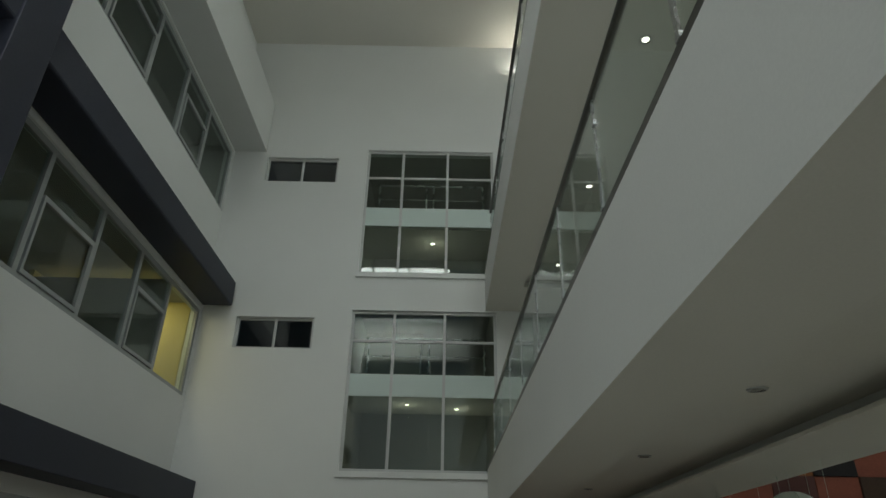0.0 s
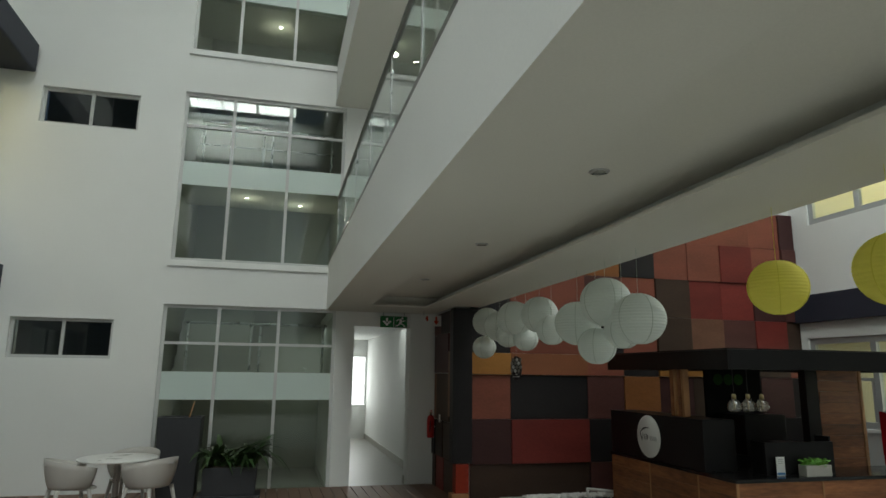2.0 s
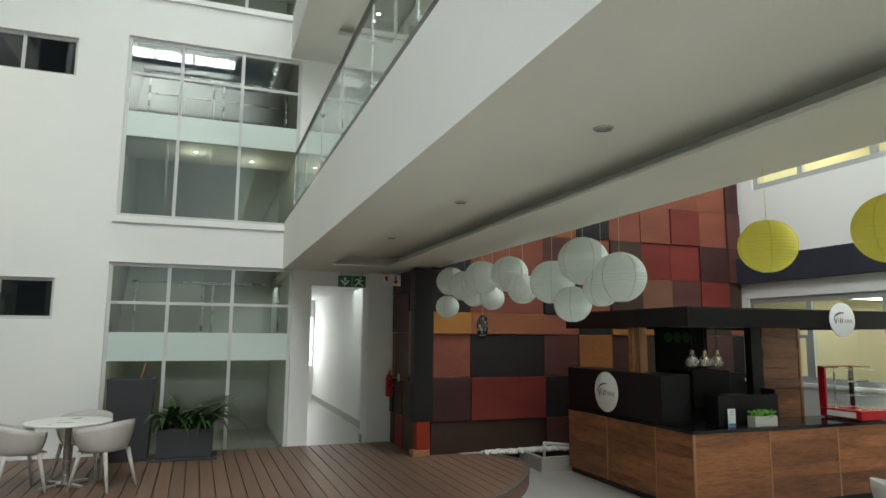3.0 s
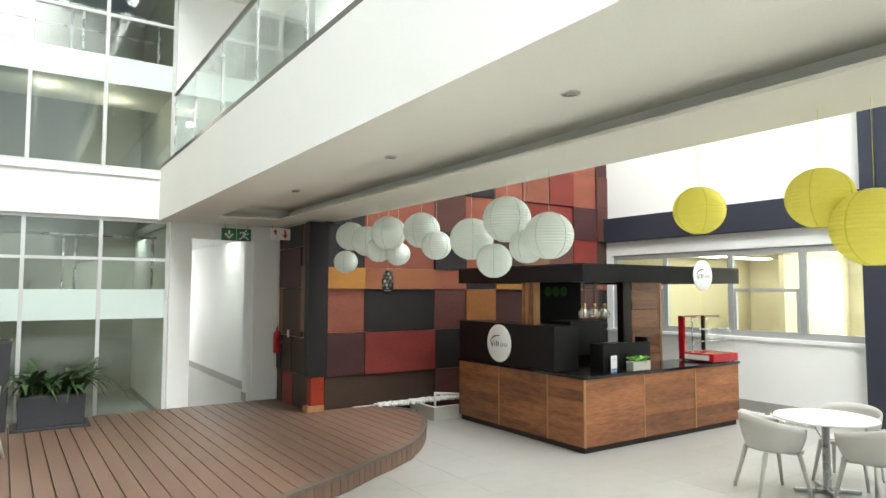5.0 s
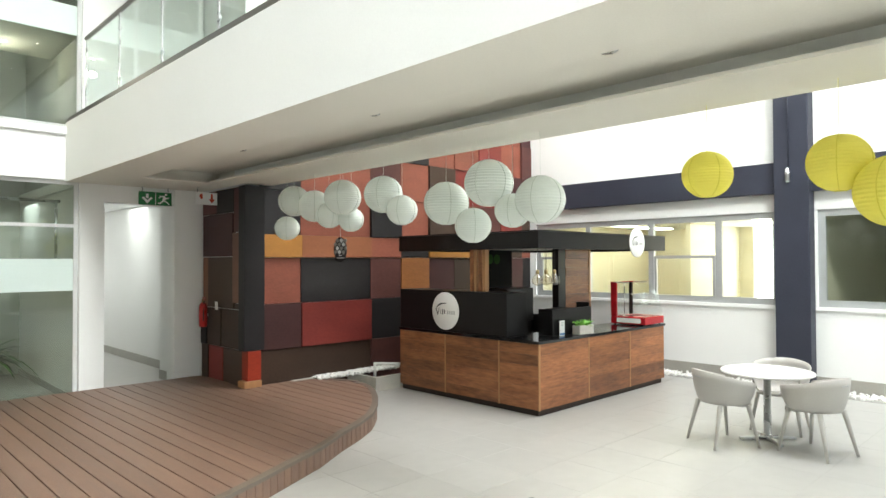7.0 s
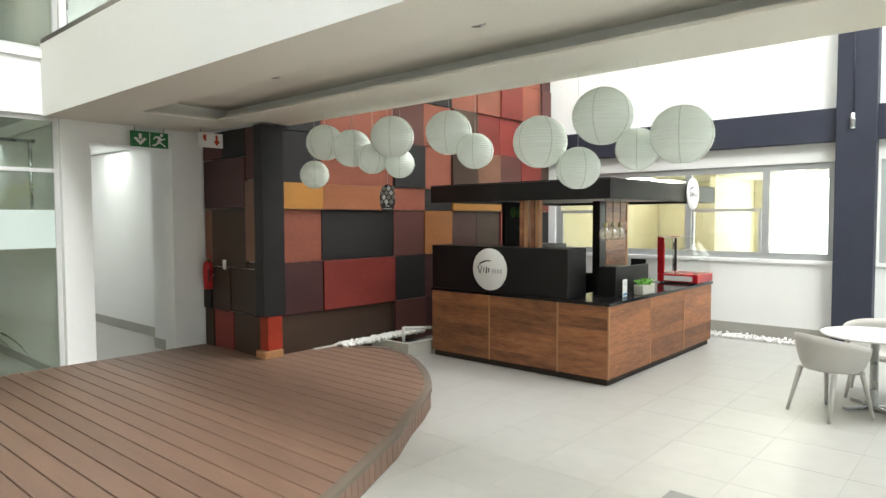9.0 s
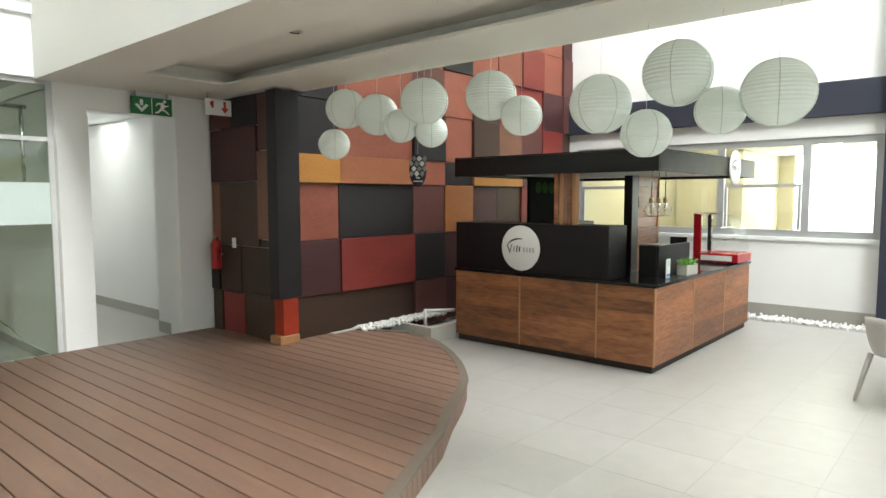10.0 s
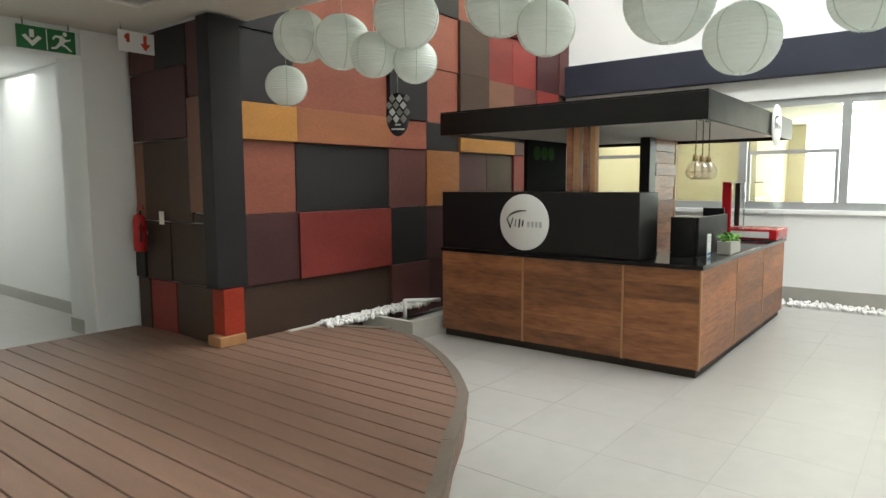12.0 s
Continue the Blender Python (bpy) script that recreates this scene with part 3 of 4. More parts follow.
# ---- timber deck ----
EDGE = [(3.72, 10.06), (3.93, 9.60), (4.05, 9.32), (4.05, 9.10), (3.97, 8.86), (3.84, 8.62), (3.62, 8.29), (3.39, 8.00), (3.20, 7.80), (3.00, 7.61), (2.68, 7.40), (2.30, 7.19), (1.86, 6.91), (1.42, 6.70), (0.97, 6.48), (0.68, 6.35), (-0.3, 6.06), (-1.5, 5.90), (-3.0, 5.85), (W, 5.85)]
BOARD_LEAN, PITCH = -0.014, 0.1635


def in_deck(x, y):
    """True on the deck side of the curved edge."""
    hits = 0
    for (xa, ya), (xb, yb) in zip(EDGE, EDGE[1:]):
        if (xa > x) != (xb > x) and ya + (yb - ya) * (x - xa) / (xb - xa) < y:
            hits += 1
    return hits % 2 == 1


def board_span(u):
    """Front and back y of the board line x = u + BOARD_LEAN * (y - 9)."""
    end = N - 0.035 if u + BOARD_LEAN * 1.2 < 2.72 else 10.06
    ys = [y for y in np.arange(5.8, end, 0.01) if W + 0.02 < u + BOARD_LEAN * (y - 9) and in_deck(u + BOARD_LEAN * (y - 9), y)]
    return (ys[0] + 0.05, min(ys[-1] + 0.01, end) - (0.05 if ys[-1] < end - 0.03 else 0)) if len(ys) > 12 else None


deck = structure(empty("deck"), "brown composite timber deck with a curved front edge")
u = 0.577 - 32 * PITCH
while u < 4.3:
    spans = board_span(u), board_span(u + PITCH - 0.010)
    u += PITCH
    if None in spans:
        continue
    bm = bmesh.new()
    (f0, b0), (f1, b1) = spans
    ua, ub = u - PITCH, u - 0.010
    plan = [(ua + BOARD_LEAN * (f0 - 9), f0), (ub + BOARD_LEAN * (f1 - 9), f1), (ub + BOARD_LEAN * (b1 - 9), b1), (ua + BOARD_LEAN * (b0 - 9), b0)]
    low = [bm.verts.new((*c, DECKZ - 0.03)) for c in plan]
    e = 0.003
    mid = [bm.verts.new((v.co.x, v.co.y, DECKZ - 0.003)) for v in low]
    top = [bm.verts.new((v.co.x + (e if k in (0, 3) else -e), v.co.y, DECKZ)) for k, v in enumerate(low)]
    bm.faces.new(top)
    for a, b in ((low, mid), (mid, top)):
        for k in range(4):
            bm.faces.new([a[k], a[(k + 1) % 4], b[(k + 1) % 4], b[k]])
    bm.faces.new(low)
    mesh_object("deck_board", bm, DECK, deck)
bm = bmesh.new()
ring = [(px, py) for px, py in EDGE]
for (xa, ya), (xb, yb) in zip(ring, ring[1:]):
    d = Vector((xb - xa, yb - ya)).normalized() * 0.001
    n = Vector((-d.y, d.x)).normalized()
    n = -n if n.y > 0 or n.x < -0.99 else n
    n = n if n.length else Vector((0, -1))
    inner = [(xa, ya), (xb, yb), (xb - n.x * 0.075, yb - n.y * 0.075), (xa - n.x * 0.075, ya - n.y * 0.075)]
    lo = [bm.verts.new((*c, DECKZ - 0.03)) for c in inner]
    hi = [bm.verts.new((*c, DECKZ + 0.004)) for c in inner]
    bm.faces.new(hi), bm.faces.new(lo)
    for k in range(4):
        bm.faces.new([lo[k], lo[(k + 1) % 4], hi[(k + 1) % 4], hi[k]])
mesh_object("edging", bm, DECKRIM, deck)
run = [Vector(p) for p in ring]
for a, b in zip(run, run[1:]):
    count = max(1, round((b - a).length / 0.11))
    for k in range(count):
        p, q = a.lerp(b, k / count), a.lerp(b, (k + 0.93) / count)
        d = (q - p).normalized()
        n = Vector((-d.y, d.x))
        n = -n if n.y > 0 else n
        p, q = p - n * 0.012, q - n * 0.012
        bm = bmesh.new()
        c = [p, q, q - n * 0.02, p - n * 0.02]
        lo = [bm.verts.new((*v, 0.004)) for v in c]
        hi = [bm.verts.new((*v, DECKZ - 0.031)) for v in c]
        bm.faces.new(lo), bm.faces.new(hi)
        for j in range(4):
            bm.faces.new([lo[j], lo[(j + 1) % 4], hi[(j + 1) % 4], hi[j]])
        mesh_object("edge_slat", bm, DECK, deck)
boxes("deck_frame", [(W + 0.02, 2.66, 8.6, N - 0.04, 0.0, DECKZ - 0.05), (W + 0.02, 0.5, 6.6, 8.599, 0.0, DECKZ - 0.05), (0.501, 3.3, 8.15, 8.599, 0.0, DECKZ - 0.05)], RUBBER, deck)

# ---- timber cladding ----
PAL = {
    "k": (0.016, 0.014, 0.015), "s": (0.017, 0.015, 0.017), "p": (0.062, 0.024, 0.024), "b": (0.054, 0.032, 0.022), "r": (0.20, 0.032, 0.026),
    "t": (0.235, 0.072, 0.046), "o": (0.28, 0.108, 0.035), "y": (0.40, 0.18, 0.04), "m": (0.10, 0.038, 0.033), "x": (0.30, 0.03, 0.012), "l": (0.20, 0.095, 0.06), "a": (0.27, 0.098, 0.045)}
PANELMAT = {k: material("stained_panel_" + n, PAL[k], 0.5, 0.20, 1.1, 26, 0.14, spec=0.3, per_piece=0.12, stretch=(1, 1, 3)) for k, n in
            (("k", "black"), ("s", "slate"), ("p", "plum"), ("b", "brown"), ("r", "red"), ("t", "rust"), ("o", "orange"), ("y", "ochre"), ("m", "maroon"), ("x", "scarlet"), ("l", "tan"), ("a", "apricot"))}
cladding = structure(empty("cladding"), "patchwork cladding of stained timber panels in reds, browns and black")
U = 0.645


def panel(x0, x1, z0, z1, key, proud=0.02):
    return box("panel", x0 + 0.002, x1 - 0.002, 10.10 - proud, 10.138, z0 + 0.002, z1 - 0.002, PANELMAT[key], cladding, 0.004)


# rows of (panel widths in modules, colour) from the floor up, starting at the corner post
ROWS_Z = [0.05, 0.67, 1.315, 1.98, 2.31, 2.95, 3.60, 4.25, 4.90]
ROWS_P = ["3b 1m 1p 2k 1p 2m", "1p 2r 1k 1p 1m 2b 2k", "1t 2k 1m 1o 1p 1b 1r 1p 1k", "1y 2a 1t 1k 2y 1p 1b 1t", "1s 2t 1s 1t 1b 1l 1m 1r 1b",
          "1s 2t 1m 1t 1b 1r 1r 1p 1m", "1m 1t 1p 1o 1s 1t 1t 1r 1t 1m", "1p 2t 1k 1o 1r 2t 1t 1p"]
for j, row in enumerate(ROWS_P):
    x = 2.957
    for item in row.split():
        w = int(item[0]) * U
        x1 = min(x + w, E - 0.004)
        if x1 - x > 0.05:
            proud = random.choice((0.008, 0.02, 0.035, 0.055))
            proud = 0.06 if item == "1y" else 0.015 if item in ("3b", "2k") else proud
            panel(x, x1, ROWS_Z[j], ROWS_Z[j + 1], item[1], proud)
        x += w
# corner post and its foot
box("post", 2.645, 2.947, 9.96, 10.139, 0.70, 2.97, PANELMAT["s"], cladding, 0.006)
box("post_foot", 2.70, 2.90, 9.965, 10.139, 0.29, 0.695, PANELMAT["x"], cladding, 0.006)
box("post_plinth", 2.64, 2.90, 9.945, 10.139, 0.197, 0.288, BATTEN, cladding, 0.008)
# the side towards the passage: y from the corner to the white pier
SIDE = [(10.145, 10.40, 1.34, 2.33, "l", 0.05), (10.145, 10.40, 2.34, 2.97, "m", 0.03), (10.41, 11.15, 2.0, 2.62, "p", 0.05), (10.41, 10.95, 2.63, 2.97, "k", 0.03), (10.96, 11.44, 2.63, 2.97, "m", 0.02),
        (11.16, 11.44, 2.0, 2.62, "p", 0.015), (10.41, 10.80, 1.25, 1.99, "b", 0.03), (10.81, 11.25, 1.25, 1.99, "b", 0.02), (11.26, 11.44, 1.25, 1.99, "l", 0.01), (10.145, 10.80, 0.69, 1.24, "b", 0.02),
        (10.81, 11.25, 0.69, 1.24, "b", 0.03), (11.26, 11.44, 0.69, 1.24, "k", 0.05), (10.145, 10.50, 0.14, 0.68, "b", 0.03), (10.51, 10.75, 0.14, 0.68, "b", 0.015), (10.76, 11.22, 0.14, 0.68, "r", 0.02), (11.23, 11.44, 0.14, 0.68, "b", 0.03),
        (10.145, 10.40, 0.69 + 0.56, 1.33, "b", 0.02)]
for y0, y1, z0, z1, key, proud in SIDE:
    box("panel", 2.735 - proud, 2.744, y0, y1, z0, z1, PANELMAT[key], cladding, 0.004)
ORNGREY = material("weathered_grey_wood", (0.22, 0.21, 0.19), 0.7, 0.2)
# hanging oval ornament below the lanterns
emblem = tagged(empty("hanging_ornament", (2.97, 8.19, 2.06), -52), "small grey oval lattice ornament on a thread", "hanging ornament")
for k in range(-1, 2):
    for j in range(4):
        bm = bmesh.new()
        bmesh.ops.create_cone(bm, cap_ends=True, segments=4, radius1=0.03, radius2=0.026, depth=0.006)
        mesh_object("tile", bm, ORNGREY if (k + j) % 3 else INKGREY, emblem).matrix_basis = pose(k * 0.05 + (0.012 if j % 2 else -0.012), 0, -0.03 + j * 0.046, 90, 0, 0) @ Matrix.Diagonal((0.8, 1, 1, 1))
lathe("disc", [(0, -0.002), (0.085, -0.002), (0.085, 0.002), (0, 0.002)], PANELMAT["s"], emblem).matrix_basis = pose(0, 0.008, 0, 90) @ Matrix.Diagonal((0.95, 1.75, 1, 1))
for k, w in enumerate((0.04, 0.09)):
    box("lettering_bar", -w / 2, w / 2, 0.001, 0.005, -0.075 - k * 0.03, -0.065 - k * 0.03, INKGREY, emblem)
tube("thread", (0, 0.008, 0.14), (0, 0.008, 0.929), 0.0015, INKGREY, emblem, sides=5)

# ---- coffee kiosk ----
KX0, KX1, KY0, KY1 = 4.84, 8.07, 6.67, 9.295
kiosk = tagged(empty("coffee_kiosk", (KX0, KY0, 0)), "walnut-clad coffee kiosk with black granite counter and black canopy", "kiosk")
kiosk.matrix_world = Matrix.Translation((0, 0, 0))
boxes("plinth", [(KX0 + 0.03, KX1 - 0.05, KY0 + 0.03, KY0 + 0.6, 0, 0.07), (KX0 + 0.03, KX0 + 0.6, KY0 + 0.61, KY1 - 0.03, 0, 0.07)], UMBER, kiosk)
boxes("carcass", [(KX0 + 0.04, KX1 - 0.04, KY0 + 0.04, KY0 + 0.62, 0.071, 0.885), (KX0 + 0.04, KX0 + 0.62, KY0 + 0.621, KY1 - 0.04, 0.071, 0.885)], BLACK, kiosk)
rows = 6
cuts_w = [KY0, KY0 + 0.645, KY0 + 1.64, KY1]
cuts_s = [KX0 + 0.02, 5.94, 7.02, KX1]
for a, b in zip(cuts_w, cuts_w[1:]):
    for j in range(rows):
        z0 = 0.075 + j * 0.135
        box("plank", KX0, KX0 + 0.035, a + 0.012, b - 0.012, z0, z0 + 0.1342, WOOD, kiosk, 0.0015)
for a, b in zip(cuts_s, cuts_s[1:]):
    for j in range(rows):
        z0 = 0.075 + j * 0.135
        box("plank", a + 0.012, b - 0.012, KY0, KY0 + 0.035, z0, z0 + 0.1342, WOOD, kiosk, 0.0015)
for y in cuts_w[1:-1]:
    box("batten", KX0 - 0.004, KX0 + 0.03, y - 0.011, y + 0.011, 0.072, 0.884, BATTEN, kiosk)
for x in cuts_s[1:-1]:
    box("batten", x - 0.011, x + 0.011, KY0 - 0.004, KY0 + 0.03, 0.072, 0.884, BATTEN, kiosk)
box("corner_batten", KX0 - 0.003, KX0 + 0.03, KY0 - 0.003, KY0 + 0.011, 0.072, 0.884, BATTEN, kiosk)
for j in range(rows):
    box("plank", KX1 - 0.036, KX1, KY0 + 0.037, KY0 + 0.62, 0.075 + j * 0.135, 0.2092 + j * 0.135, WOOD, kiosk, 0.0015)
boxes("counter_top", [(KX0 - 0.015, KX1 + 0.015, KY0 - 0.015, KY0 + 0.66, 0.888, 0.925), (KX0 - 0.015, KX0 + 0.64, KY0 + 0.661, KY1, 0.888, 0.925)], GRANITE, kiosk, 0.004)
box("screen", KX0 + 0.01, KX0 + 0.44, 7.19, KY1 - 0.005, 0.927, 1.5, BLACK, kiosk, 0.006)
boxes("canopy_band", [(KX0 - 0.01, KX0 + 0.03, KY0 - 0.01, KY1, 2.07, 2.285), (KX0 + 0.031, KX1 + 0.05, KY0 - 0.01, KY0 + 0.03, 2.07, 2.285), (KX1 + 0.01, KX1 + 0.05, KY0 + 0.031, KY1, 2.07, 2.285), (KX0 + 0.031, KX1 + 0.009, KY1 - 0.04, KY1, 2.07, 2.285)], BLACK, kiosk, 0.003)
box("canopy_top", KX0 - 0.008, KX1 + 0.048, KY0 - 0.008, KY1 - 0.002, 2.287, 2.30, BLACK, kiosk)
box("canopy_soffit", KX0 + 0.032, KX1 + 0.008, KY0 + 0.032, KY1 - 0.042, 2.11, 2.125, SOFFIT, kiosk)
# posts and timber uprights that carry the canopy
box("post", 7.02, 7.22, 7.93, 8.05, 0.0, 2.108, BLACK, kiosk, 0.004)
for j in range(14):
    box("plank", 7.225 + 0.006 * (j % 2), 7.90, 7.94 - 0.006 * (j % 3), 7.98, 0.07 + j * 0.145, 0.213 + j * 0.145, WOOD, kiosk, 0.003)
box("post", 7.91, 7.96, 7.93, 8.03, 0.0, 2.108, BATTEN, kiosk, 0.003)
for y, m in ((7.64, BATTEN), (7.71, WOOD), (7.80, BATTEN), (7.87, WOOD)):
    box("slat", 4.94, 5.02, y, y + 0.05, 1.502, 2.108, m, kiosk, 0.003)
box("menu_board", 6.40, 7.40, 9.2, 9.25, 0.6, 2.108, CHALK, kiosk, 0.004)
for x in (6.62, 6.80, 6.98):
    bm = bmesh.new()
    bmesh.ops.create_circle(bm, cap_ends=True, segments=20, radius=0.085)
    mesh_object("board_disc", bm, APPLE, kiosk).matrix_basis = pose(x, 9.195, 1.95, 90, 0, 0)
box("back_bar", 5.7, 7.3, 8.7, 9.19, 0, 0.9, BLACK, kiosk, 0.004)
box("machine_cover", 6.6, 7.3, 8.65, 9.15, 0.902, 1.46, BLACK, kiosk, 0.01)
box("side_panel", 7.42, 7.46, 8.25, 9.1, 0, 1.0, BLACK, kiosk)
boxes("till_screen", [(5.40, 6.32, 6.87, 6.90, 0.927, 1.275), (5.40, 5.43, 6.901, 7.10, 0.927, 1.275), (6.29, 6.32, 6.901, 7.10, 0.927, 1.33)], BLACK, kiosk, 0.003)
box("till", 5.70, 6.05, 6.97, 7.22, 0.927, 1.26, BLACK, kiosk, 0.01)


def round_sign(place, radius, turn, hanging=False):
    ob = tagged(empty("round_sign", place, turn), "round white kiosk sign with a dark brush-stroke mark", "sign", "kiosk signs")
    lathe("disc", [(0, -0.008), (radius - 0.003, -0.008), (radius, -0.005), (radius, 0.005), (radius - 0.003, 0.008), (0, 0.008)], SIGNWHITE, ob, 56).matrix_basis = pose(0, 0, 0, 90)
    # a plain mark: a swash and bars of lettering
    bm = bmesh.new()
    for k in range(9):
        a, b = math.pi * (0.95 - k * 0.06), math.pi * (0.95 - (k + 1) * 0.06)
        w = 0.007 * math.sin(math.pi * (k + 0.7) / 10) + 0.002
        add_box(bm, radius * (-0.08 + 0.62 * math.cos(a)), radius * (-0.08 + 0.62 * math.cos(b)) + 0.004, -0.012, -0.0085, radius * (0.05 + 0.36 * math.sin(a)) - w, radius * (0.05 + 0.36 * math.sin(a)) + w)
    mesh_object("swash", bm, INK, ob)
    for k, (px, lean, tall, w) in enumerate(((-0.62, -24, 0.36, 0.05), (-0.50, 18, 0.40, 0.035), (-0.33, 8, 0.24, 0.035), (-0.17, 8, 0.30, 0.06), (-0.03, 8, 0.22, 0.06))):
        bar = box("mark_stroke", -w * radius / 2, w * radius / 2, -0.0105, -0.0085, -tall * radius / 2, tall * radius / 2, INK, ob)
        bar.matrix_basis = pose(px * radius, 0, -0.04 * radius, 0, lean, 0)
    for px in (0.2, 0.36, 0.52, 0.68):
        box("pale_mark_bar", (px - 0.05) * radius, (px + 0.05) * radius, -0.0105, -0.0085, -0.17 * radius, 0.03 * radius, INKGREY, ob)
    return ob


round_sign((KX0 - 0.003, 8.30, 1.217), 0.265, -90)
round_sign((7.21, KY0 - 0.023, 2.18), 0.215, 0)


BULBGLASS = glass_material("bulb_glass", (0.96, 0.92, 0.82), 0.22)


def pendant(x, y, z):
    ob = tagged(empty("pendant_bulb", (x, y, z)), "clear globe filament bulb on a black cord", "pendant lamp", "kiosk pendant bulbs")
    lathe("globe", [(0.0, -0.065), (0.03, -0.058), (0.054, -0.036), (0.064, -0.004), (0.056, 0.03), (0.036, 0.058), (0.018, 0.08)], BULBGLASS, ob, 24).scale = (1.18, 1.18, 1.06)
    lathe("cap", [(0, 0.135), (0.022, 0.132), (0.024, 0.082), (0.018, 0.078), (0, 0.078)], BRASS, ob, 16)
    lathe("filament", [(0, -0.03), (0.009, -0.028), (0.012, 0.02), (0.005, 0.078)], BRASS, ob, 8)
    tube("cord", (0, 0, 0.13), (0, 0, 2.105 - z), 0.004, RUBBER, ob, sides=6)
    lathe("rose", [(0, 2.108 - z), (0.04, 2.107 - z), (0.04, 2.09 - z), (0, 2.088 - z)], STEEL, ob, 16)


for x in (4.98, 5.16, 5.34):
    pendant(x, 6.79, 1.67)

# display case on the counter
case = tagged(empty("display_case", (7.41, 7.22, 0.927), -90), "red countertop pastry display case with curved glass front", "display case")
box("base", 0.0, 0.76, 0.0, 0.46, 0.012, 0.13, RED, case, 0.012)
box("base_band", 0.14, 0.66, -0.004, 0.0, 0.035, 0.105, SIGNWHITE, case)
box("end_post", 0.0, 0.13, 0.0, 0.03, 0.131, 0.66, RED, case, 0.006)
box("end_post", 0.0, 0.07, 0.43, 0.46, 0.131, 0.66, UMBER, case, 0.006)
box("back_pane", 0.01, 0.016, 0.031, 0.429, 0.131, 0.65, CASEGLASS, case)
box("top_rail", 0.0, 0.13, 0.031, 0.429, 0.65, 0.66, RED, case)
for z in (0.3, 0.47):
    box("shelf", 0.08, 0.55 - z * 0.25, 0.02, 0.44, z, z + 0.008, CASEGLASS, case)
    box("shelf_edge", 0.55 - z * 0.25, 0.565 - z * 0.25, 0.02, 0.44, z - 0.004, z + 0.012, STEEL, case)
bm = bmesh.new()
prof = [(0.36 + 0.36 * math.sin(a), 0.14 + 0.51 * math.cos(a)) for a in [k * math.pi / 2 / 10 for k in range(11)]]
prof = [(0.076, 0.65)] + prof
rows_v = [[bm.verts.new((px, y, pz)) for px, pz in prof] for y in (0.01, 0.45)]
for k in range(len(prof) - 1):
    bm.faces.new([rows_v[0][k], rows_v[0][k + 1], rows_v[1][k + 1], rows_v[1][k]])
case.scale = (0.77, 1.3, 1)
sheet = mesh_object("curved_glass", bm, CASEGLASS, case, True)
sheet.modifiers.new("thickness", "SOLIDIFY").thickness = 0.005
for y in (0.008, 0.452):
    bm = bmesh.new()
    bm.faces.new([bm.verts.new((px, y, pz)) for px, pz in prof + [(0.076, 0.135)]])
    mesh_object("end_glass", bm, CASEGLASS, case).modifiers.new("thickness", "SOLIDIFY").thickness = 0.004
for it in ((0.07, 0.40, 0.0, 0.012, 0.645, 0.66), (0.07, 0.40, 0.448, 0.46, 0.645, 0.66), (0.30, 0.315, 0.0, 0.012, 0.13, 0.644)):
    box("trim", *it, STEEL, case)
for p in ((0.05, 0.05), (0.7, 0.05), (0.05, 0.41), (0.7, 0.41)):
    tube("foot", (*p, -0.001), (*p, 0.014), 0.018, RUBBER, case)

# herb trough and notice on the counter
trough = tagged(empty("herb_pot", (5.93, 6.75, 0.926)), "small grey rectangular pot of bright green herbs", "potted plant")
box("pot", -0.17, 0.17, -0.06, 0.06, 0, 0.12, CONCRETE, trough, 0.006)
bm = bmesh.new()
for k in range(130):
    c = Vector((random.uniform(-0.15, 0.15), random.uniform(-0.05, 0.05), random.uniform(0.115, 0.165)))
    m = Matrix.Translation(c) @ Euler((random.uniform(-1, 1), random.uniform(-1, 1), random.uniform(0, 6.3))).to_matrix().to_4x4()
    q = [bm.verts.new(m @ Vector(p)) for p in ((-0.004, 0, 0), (-0.02, 0.02, 0.006), (0, 0.05, 0), (0.02, 0.02, 0.006))]
    bm.faces.new(q)
mesh_object("herb_leaves", bm, LETTUCE, trough)
note = tagged(empty("counter_notice", (5.54, 6.82, 0.927)), "small white card notice in a clear stand", "notice")
box("card", -0.055, 0.055, -0.003, 0.003, 0, 0.2, SIGNWHITE, note)
box("printed_band", -0.05, 0.05, -0.005, -0.0035, 0.01, 0.035, material("blue_print", (0.08, 0.25, 0.5), 0.5, 0.05), note)
for k in range(3):
    box("printed_bar", -0.03, 0.03, -0.005, -0.0035, 0.13 + k * 0.02, 0.138 + k * 0.02, INKGREY, note)

